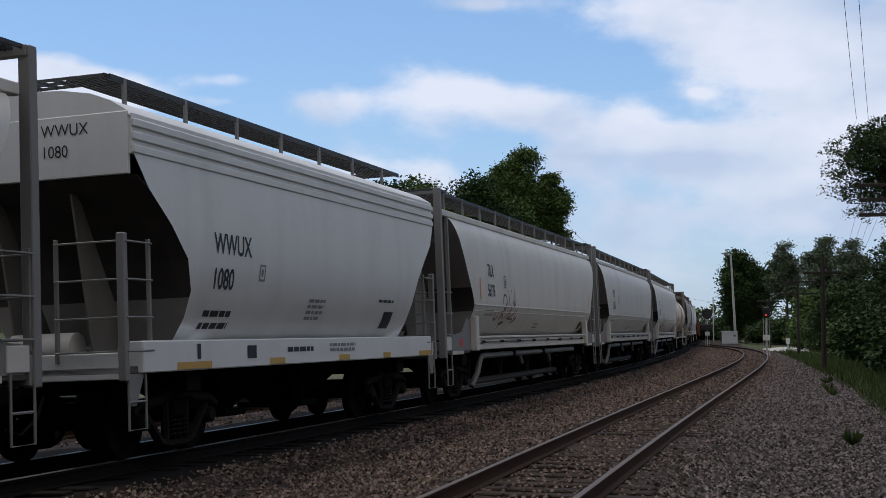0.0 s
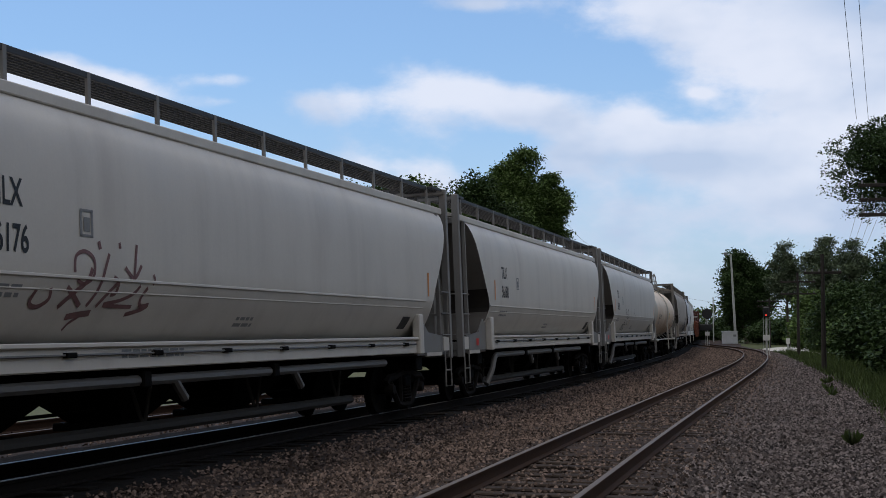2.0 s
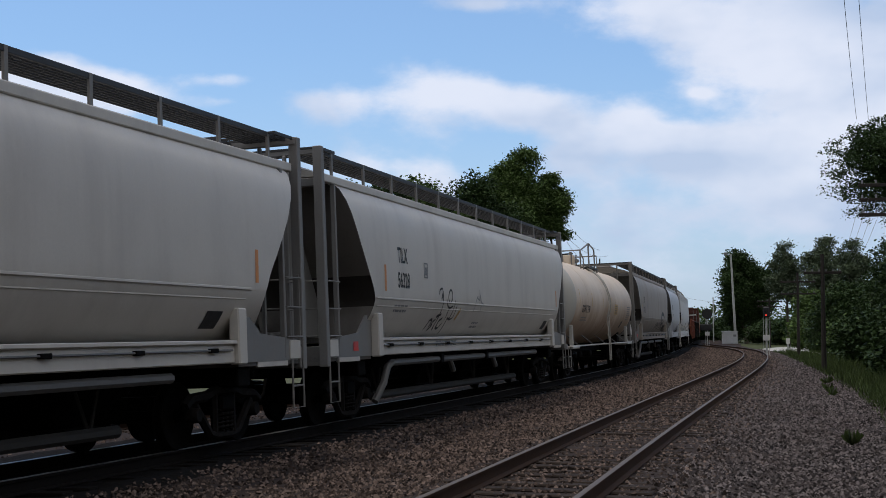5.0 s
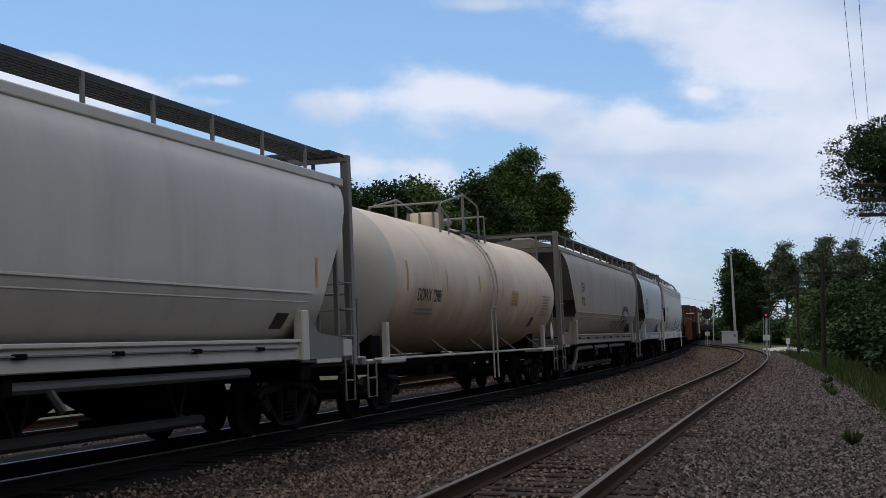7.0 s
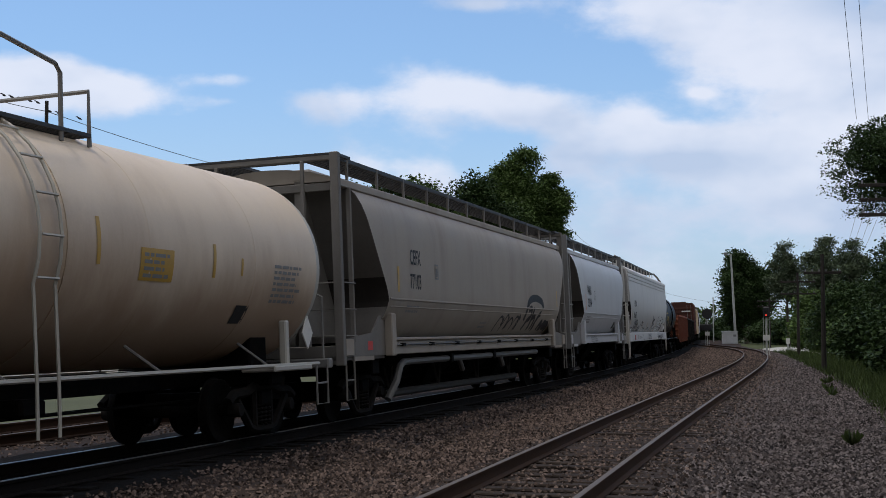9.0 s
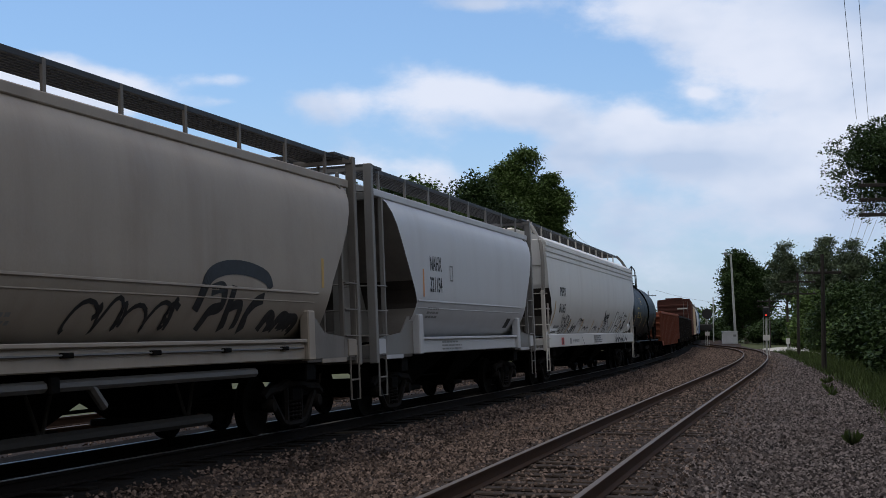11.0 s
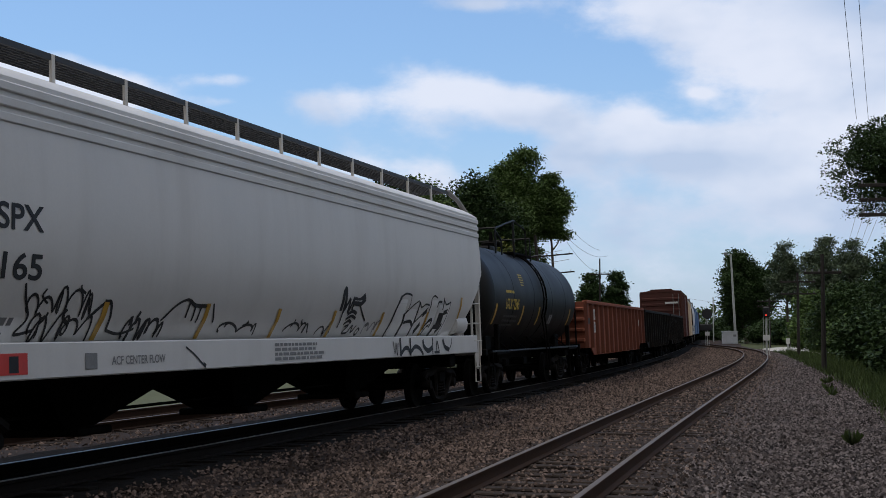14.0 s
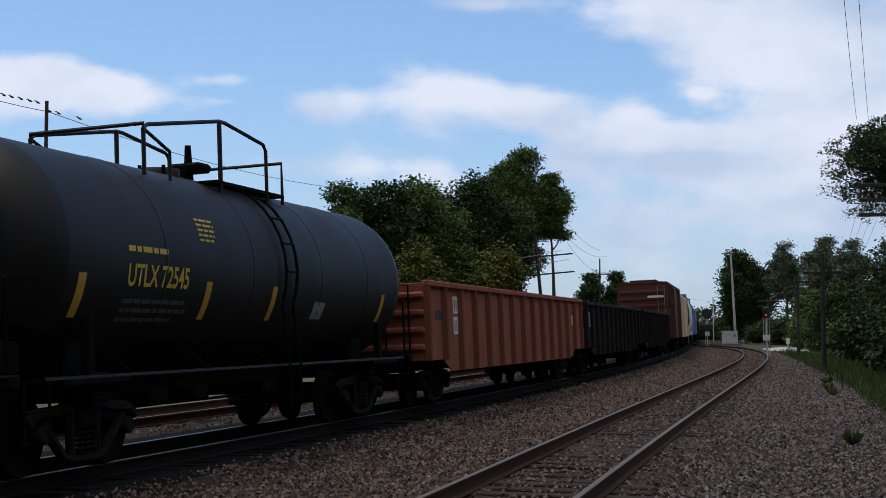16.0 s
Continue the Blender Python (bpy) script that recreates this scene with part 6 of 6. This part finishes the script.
for k, (x, y, hgt, wid, mat) in enumerate(((17.9, 49, 3.4, 1.9, LEAF_DARK), (20.3, 57, 3.6, 2.0, LEAF_DARK), (22.9, 68, 3.4, 2.0, LEAF_DARK), (25.8, 80, 3.3, 2.0, LEAF_DARK), (29.0, 92, 3.4, 2.0, LEAF_DARK), (32.5, 106, 3.2, 2.2, LEAF_MID), (36.0, 124, 3.4, 2.4, LEAF_DARK), (15.9, 41, 3.0, 1.6, LEAF_DARK), (39.0, 140, 3.4, 2.5, LEAF_MID), (19.2, 45, 4.8, 2.2, LEAF_DARK))):
    make_bush("tangled green trackside bush", x, y, hgt, wid, 9000, 0.085 + y / 1100, mat, 60 + k)
for k, (u0, d, hgt) in enumerate(((0.200, 232, 3.6), (0.216, 236, 4.2), (0.232, 230, 4.0), (0.247, 205, 4.0), (0.258, 200, 4.4), (0.270, 190, 4.4), (0.284, 180, 4.2))):
    make_bush("dark green scrub at the crossing", *at_bearing(u0, d), hgt, 4.2, 7000, 0.22, LEAF_DARK, 80 + k)
# unseen trees, added beside and behind the camera to block low sky light
first = make_tree("unseen tree added to block low sky light", *[float(q) for q in on(MAIN, 6.0, 18.0)[:2]], 9.0, 3.8, 0.5, 23200, 0.160, LEAF_DARK, 91, 14, 0.3)
for s, lat in ((33, 19.5), (27, 18.5), (20, 19), (13, 18), (-2, 17.5), (-10, 18), (-18, 17), (-26, 18), (-34, 17)):
    x, y, h = on(MAIN, s, lat)
    copy_thing(first, Matrix.Translation((float(x), float(y), -0.65)) @ Matrix.Rotation(s * 1.3, 4, "Z"))


def make_grass():
    """Rank grass along the right edge of the stone and in tufts."""
    rng = np.random.default_rng(8)
    n = 26000
    s = 14 + 110 * rng.random(n) ** 1.6
    lat = edge_offset(s) - 0.5 + rng.gamma(1.8, 0.9, n)
    x, y, h = on(MAIN, s, lat)
    tuft = rng.random(n) < 0.012
    hgt = rng.uniform(0.12, 0.5, n) * np.clip((lat - edge_offset(s) + 0.9), 0.25, 1.5)
    a = rng.uniform(0, 6.28, n)
    w = 0.012 + 0.00025 * s
    lean = rng.normal(size=(n, 2)) * 0.35 * hgt[:, None]
    z0 = np.full(n, -0.62)
    z0 = np.where(lat < edge_offset(s), -0.40, z0)
    v = np.stack([np.stack([x - w * np.cos(a), y - w * np.sin(a), z0], 1), np.stack([x + w * np.cos(a), y + w * np.sin(a), z0], 1), np.stack([x + lean[:, 0], y + lean[:, 1], z0 + hgt], 1)], 1).reshape(-1, 3)
    f = np.arange(3 * n).reshape(-1, 3)
    me = bpy.data.meshes.new("grass")
    me.from_pydata(v.tolist(), [], f.tolist())
    me.materials.append(GRASS)
    tagged(new("grass", me), "rank green grass along the edge of the stone", "grass", kind="stuff")


make_grass()


def weed(x, y, seed, spread=0.28, count=55):
    rng = np.random.default_rng(seed)
    s = Shape()
    for i in range(count):
        a, r, hh = rng.uniform(0, 6.28), rng.uniform(0.05, spread), rng.uniform(0.06, 0.32)
        base = len(s.v)
        w = 0.006
        s.v += [(-w * math.sin(a), w * math.cos(a), 0), (w * math.sin(a), -w * math.cos(a), 0), (r * 0.6 * math.cos(a), r * 0.6 * math.sin(a), hh), (r * 0.75 * math.cos(a + 0.1), r * 0.75 * math.sin(a + 0.1), hh * 0.8)]
        s.f += [[base, base + 1, base + 2], [base + 1, base + 3, base + 2]]
    me = s.mesh("weed")
    me.materials.append(GRASS)
    ob = tagged(new("weed", me), "tuft of green weed growing in the stone", "weed", "weeds in the stone")
    ob.matrix_basis = Matrix.Translation((x, y, -0.37))


for k, (x, y, sp) in enumerate(((7.15, 23.3, 0.30), (11.9, 40.6, 0.28), (12.6, 43.5, 0.3), (9.1, 26.6, 0.4), (14.3, 49.5, 0.4))):
    weed(x, y, 70 + k, sp)

# pale mown field beyond the far track
xs, ys = np.meshgrid(np.linspace(-1, 1, 12), np.linspace(0, 1, 12))
fx, fy, _ = on(MAIN, -30 + 130 * ys, -9.5 - 16 * (xs + 1))
tagged(new("field", grid_mesh("field", fx, fy, np.full_like(fx, -0.60), FIELD)), "dull olive mown field beside the far track", "field", kind="structure")


# ---------------------------------------------------------------- poles, wires, signals, hut
def line_pole(label, x, y, height, arms, arm_half, turn, mat=POLE_WOOD, lean=0.0, r=0.13):
    pole = tagged(new("telegraph_pole"), label, "utility pole", "poles along the line")
    pole.matrix_basis = Matrix.Translation((x, y, -0.65)) @ Matrix.Rotation(turn, 4, "Z") @ Matrix.Rotation(lean, 4, "Y")
    part("shaft", Shape().tube([(0, 0, 0), (0, 0, height / 2), (0, 0, height)], r, 8, r * 0.65), mat, pole, smooth=True)
    for z in arms:
        arm = part("crossarm", Shape().box(-arm_half, -0.06, z - 0.06, arm_half, 0.06, z + 0.06, 0.01), mat, pole)
        for k in np.linspace(-0.9, 0.9, 6):
            part("insulator", Shape().tube([(k * arm_half, 0, z + 0.05), (k * arm_half, 0, z + 0.18)], 0.035, 6), FADED_INK, arm)
    return pole


line_pole("old tarred telegraph pole with one crossarm", 18.6, 64.8, 6.0, (5.1,), 0.9, -0.25)
line_pole("old tarred telegraph pole with two crossarms", 26.7, 99.6, 6.6, (5.0, 5.9), 1.3, -0.25)
line_pole("distant telegraph pole with two crossarms", *at_bearing(0.2465, 150), 5.9, (4.9, 5.5), 1.4, -0.1)
line_pole("telegraph pole with three crossarms at the thicket", 15.5, 45.0, 7.9, (6.24, 6.76, 7.26), 1.25, -0.25)
line_pole("pole with one crossarm behind the train", *at_bearing(0.1186, 160), 10.9, (9.0,), 1.2, 0.0)
line_pole("leaning pole with crossarms among the trees", *at_bearing(0.078, 110), 10.2, (8.4, 6.9), 3.0, 0.0, lean=-0.09, r=0.18)
line_pole("pole behind the train carrying wires", *at_bearing(-0.302, 62), 13.1, (), 0.5, 0.0)
line_pole("distant pole behind the train", *at_bearing(0.155, 230), 9.0, (8.2,), 1.4, 0.0)
line_pole("slim grey pole beside the crossing", *at_bearing(0.204, 200), 7.2, (), 0.5, 0.0, POLE_PALE, 0.0, 0.11)


def wires(label, runs, r):
    s = Shape()
    for a, b, sag in runs:
        a, b = Vector(a), Vector(b)
        s.tube([a.lerp(b, t) - Vector((0, 0, sag * 4 * t * (1 - t))) for t in np.linspace(0, 1, 14)], r, 4, caps=False)
    me = s.mesh("wire")
    me.materials.append(WIRE)
    tagged(new("wires", me), label, "wires", kind="stuff")


def sky_at(u, v, d):
    """A place d ahead, by its slopes to the right and up."""
    return (u * d, d, 1.664 + v * d)


wires("thin line wires rising over the thicket", [(sky_at(0.3065, 0.262, 28), sky_at(0.3150, 0.160, 45), 0.15), (sky_at(0.318, 0.262, 28), sky_at(0.324, 0.160, 45), 0.15)] +
      [(sky_at(0.3165 + 0.006 * k, 0.098, 45), sky_at(0.300 + 0.004 * k, 0.050, 99), 0.3) for k in range(4)], 0.007)
wires("line wires behind the train", [(sky_at(-0.36, 0.180, 60), sky_at(-0.302, 0.166, 62), 0.05), (sky_at(-0.302, 0.166, 62), sky_at(-0.05, 0.105, 110), 0.8), (sky_at(-0.06, 0.050, 100), sky_at(0.09, 0.060, 110), 0.6), (sky_at(-0.06, 0.049, 100), sky_at(0.095, 0.053, 110), 0.6),
      (sky_at(0.090, 0.085, 110), sky_at(0.1186, 0.060, 160), 0.5), (sky_at(0.092, 0.072, 110), sky_at(0.125, 0.056, 160), 0.8), (sky_at(0.094, 0.066, 110), sky_at(0.13, 0.046, 160), 1.4), (sky_at(0.16, 0.03, 230), sky_at(0.21, 0.02, 230), 0.3)], 0.018)


def bird(u, v, d):
    s = Shape().loft([[(r * math.cos(a) * 0.8, y, r * math.sin(a) + z) for a in np.linspace(0, 2 * math.pi, 7)[:-1]] for y, r, z in ((-0.13, 0.012, -0.03), (-0.06, 0.05, 0.0), (0.03, 0.06, 0.03), (0.09, 0.035, 0.09), (0.13, 0.03, 0.10), (0.18, 0.006, 0.09))])
    me = s.mesh("bird", True)
    me.materials.append(FEATHER)
    b = tagged(new("bird", me), "small dark bird perched on the wire", "bird", "birds on the wire")
    x, y, z = sky_at(u, v, d)
    b.matrix_basis = pose(x, y, z + 0.06, 0, 0, 90)


for k, u in enumerate((-0.329, -0.322, -0.315, -0.309, -0.300, -0.293, -0.277, -0.335)):
    bird(u, 0.1700 + (-0.302 - u) * 0.22 if u < -0.302 else 0.1655 + (u + 0.302) * -0.25, 62)


def signal(label, x, y, base_z, height, heads, turn, lit):
    sig = tagged(new("railway_signal"), label, "railway signal", "signals beside the line")
    sig.matrix_basis = Matrix.Translation((x, y, base_z)) @ Matrix.Rotation(turn, 4, "Z")
    part("mast", Shape().tube([(0, 0, 0), (0, 0, height)], 0.07, 10), POLE_PALE, sig, smooth=True)
    part("base", Shape().box(-0.3, -0.3, -0.3, 0.3, 0.3, 0.25, 0.03), CONCRETE, sig)
    part("ladder", Shape().tube([(-0.2, 0.35, 0), (-0.2, 0.1, height)], 0.02, 5).tube([(0.2, 0.35, 0), (0.2, 0.1, height)], 0.02, 5), POLE_PALE, sig)
    if heads == "tall":
        head = part("signal_head", Shape().box(-0.23, -0.2, height - 0.62, 0.23, 0.05, height + 0.15, 0.1), SIGNAL_BLACK, sig, "black signal head")
        for k, z in enumerate((height - 0.05, height - 0.44)):
            part("hood", Shape().tube([(0, -0.2, z + 0.01), (0, -0.36, z + 0.01)], 0.13, 12), SIGNAL_BLACK, head)
            part("lens", Shape().tube([(0, -0.36, z), (0, -0.38, z)], 0.065 if k == 1 else 0.10, 14), LAMP_RED if k == 1 else SIGNAL_BLACK, head, "lit red lens" if k == 1 else "")
    else:
        ring = [(0.58 * math.cos(a), 0.58 * math.sin(a) + height) for a in np.linspace(0, 2 * math.pi, 25)[:-1]]
        head = part("target_disc", Shape().plate(ring, 1, -0.15, 0.04), SIGNAL_BLACK, sig, "round black signal target")
        part("lamp_case", Shape().tube([(0, -0.1, height), (0, 0.3, height)], 0.3, 12), SIGNAL_BLACK, head)
        part("relay_box", Shape().box(-0.8, -0.25, 1.9, 0.5, 0.25, 2.6, 0.04), SIGNAL_BLACK, sig)
    part("number_board", Shape().box(-0.25, -0.14, height * 0.36, 0.25, -0.1, height * 0.36 + 0.4, 0.01), OLD_WHITE, sig, "small white plate")
    return sig


signal("black three-lamp signal showing red beside the side track", 23.3, 95.5, -0.4, 3.55, "tall", -0.24, True)
signal("round black signal target seen beyond the tracks", 29.3, 147.0, -0.35, 3.75, "round", -0.2, False)

post = tagged(new("marker_post"), "short white marker post beside the stone", "post")
post.matrix_basis = Matrix.Translation((31.2, 120.0, -0.62))
part("stake", Shape().box(-0.07, -0.05, 0, 0.07, 0.05, 1.5, 0.01), POLE_PALE, post)
part("plate", Shape().box(-0.17, -0.07, 1.0, 0.17, -0.05, 1.5, 0.01), OLD_WHITE, post)

hut = tagged(new("equipment_hut"), "small silver trackside equipment hut", "hut")
hut.matrix_basis = Matrix.Translation((40.2, 186.0, -0.62)) @ Matrix.Rotation(-0.15, 4, "Z")
part("shell", Shape().box(-1.02, -1.0, 0.2, 1.02, 1.0, 1.95, 0.03), SILVER, hut)
part("plinth", Shape().box(-1.07, -1.05, 0, 1.07, 1.05, 0.2, 0.02), CONCRETE, hut)
part("roof", Shape().loft([[(-1.1, y, 1.95), (-1.1, y, 2.02), (0, y, 2.12), (1.1, y, 2.02), (1.1, y, 1.95)] for y in (-1.1, 1.1)]), SILVER, hut)
part("door", Shape().box(-0.5, -1.04, 0.3, 0.3, -1.0, 1.8, 0.01), SILVER, hut)
part("vent", Shape().box(0.45, -1.03, 1.3, 0.85, -1.0, 1.6, 0.01), FADED_INK, hut)

mast = tagged(new("light_mast"), "tall slim grey mast with a cluster head", "mast")
mast.matrix_basis = Matrix.Translation((45.5, 206.0, -0.62)) @ Matrix.Rotation(-0.045, 4, "Y")
part("shaft", Shape().tube([(0, 0, 0), (0, 0, 14.0)], 0.22, 10, 0.13), POLE_PALE, mast, smooth=True)
part("arm", Shape().tube([(0, 0, 13.9), (-0.8, 0, 14.2)], 0.05, 6), POLE_PALE, mast)
part("flood_lamp", Shape().box(-1.1, -0.15, 13.85, -0.55, 0.15, 14.35, 0.06), FADED_INK, mast)

# pale crossing road and low far woods
def flat_strip(name, label, pts, z, mat):
    s = Shape().loft([[(x, y, z - 0.1) for x, y in pts], [(x, y, z) for x, y in pts]])
    me = s.mesh(name)
    me.materials.append(mat)
    tagged(new(name, me), label, "road", kind="structure")


flat_strip("road", "pale concrete road at the level crossing", [(23.5, 104.0), (36.0, 118.0), (60.0, 150.0), (58.0, 158.0), (41.0, 160.0), (30.0, 133.0), (26.5, 121.0), (22.5, 107.0)], -0.42, CONCRETE)


def far_woods():
    rng = random.Random(3)
    blobs = []
    for a in np.linspace(-0.75, 0.75, 110):
        d = rng.uniform(420, 560)
        h = rng.uniform(7, 12)
        blobs.append((math.sin(a) * d, math.cos(a) * d, h * 0.5, rng.uniform(6, 12), h * 0.55))
    me = leaf_cloud("woods", blobs, 60000, 0.7, LEAF_MID, 5)
    tagged(new("far_woods", me), "low line of distant green woods", "woods", kind="stuff")


far_woods()
make_stones()


# ---------------------------------------------------------------- all that moves
SPEED, SLOWING = 9.54393, -0.012937


def gone(t):
    return SPEED * t + SLOWING * t * t / 2


def car_pose(middle, half, t):
    s = middle - gone(t)
    reach = max(half - 1.95, 2.0)
    xa, ya, _ = on(MAIN, s - reach)
    xb, yb, _ = on(MAIN, s + reach)
    h = math.atan2(float(xb - xa), float(yb - ya))
    return Matrix.Translation((float(xa + xb) / 2, float(ya + yb) / 2, 0)) @ Matrix.Rotation(-h, 4, "Z") @ Matrix.Rotation(-CANT, 4, "Y")


def motions():
    times = [0.5 * k for k in range(33)]
    for car, middle, half in TRAIN:
        walk(car, [(t, car_pose(middle, half, t)) for t in times])
    spin = [2 * k / FPS for k in range(241)]
    for wheelset, rest in WHEELSETS:
        walk(wheelset, [(t, rest @ Matrix.Rotation(gone(t) / 0.457, 4, "X")) for t in spin])


motions()
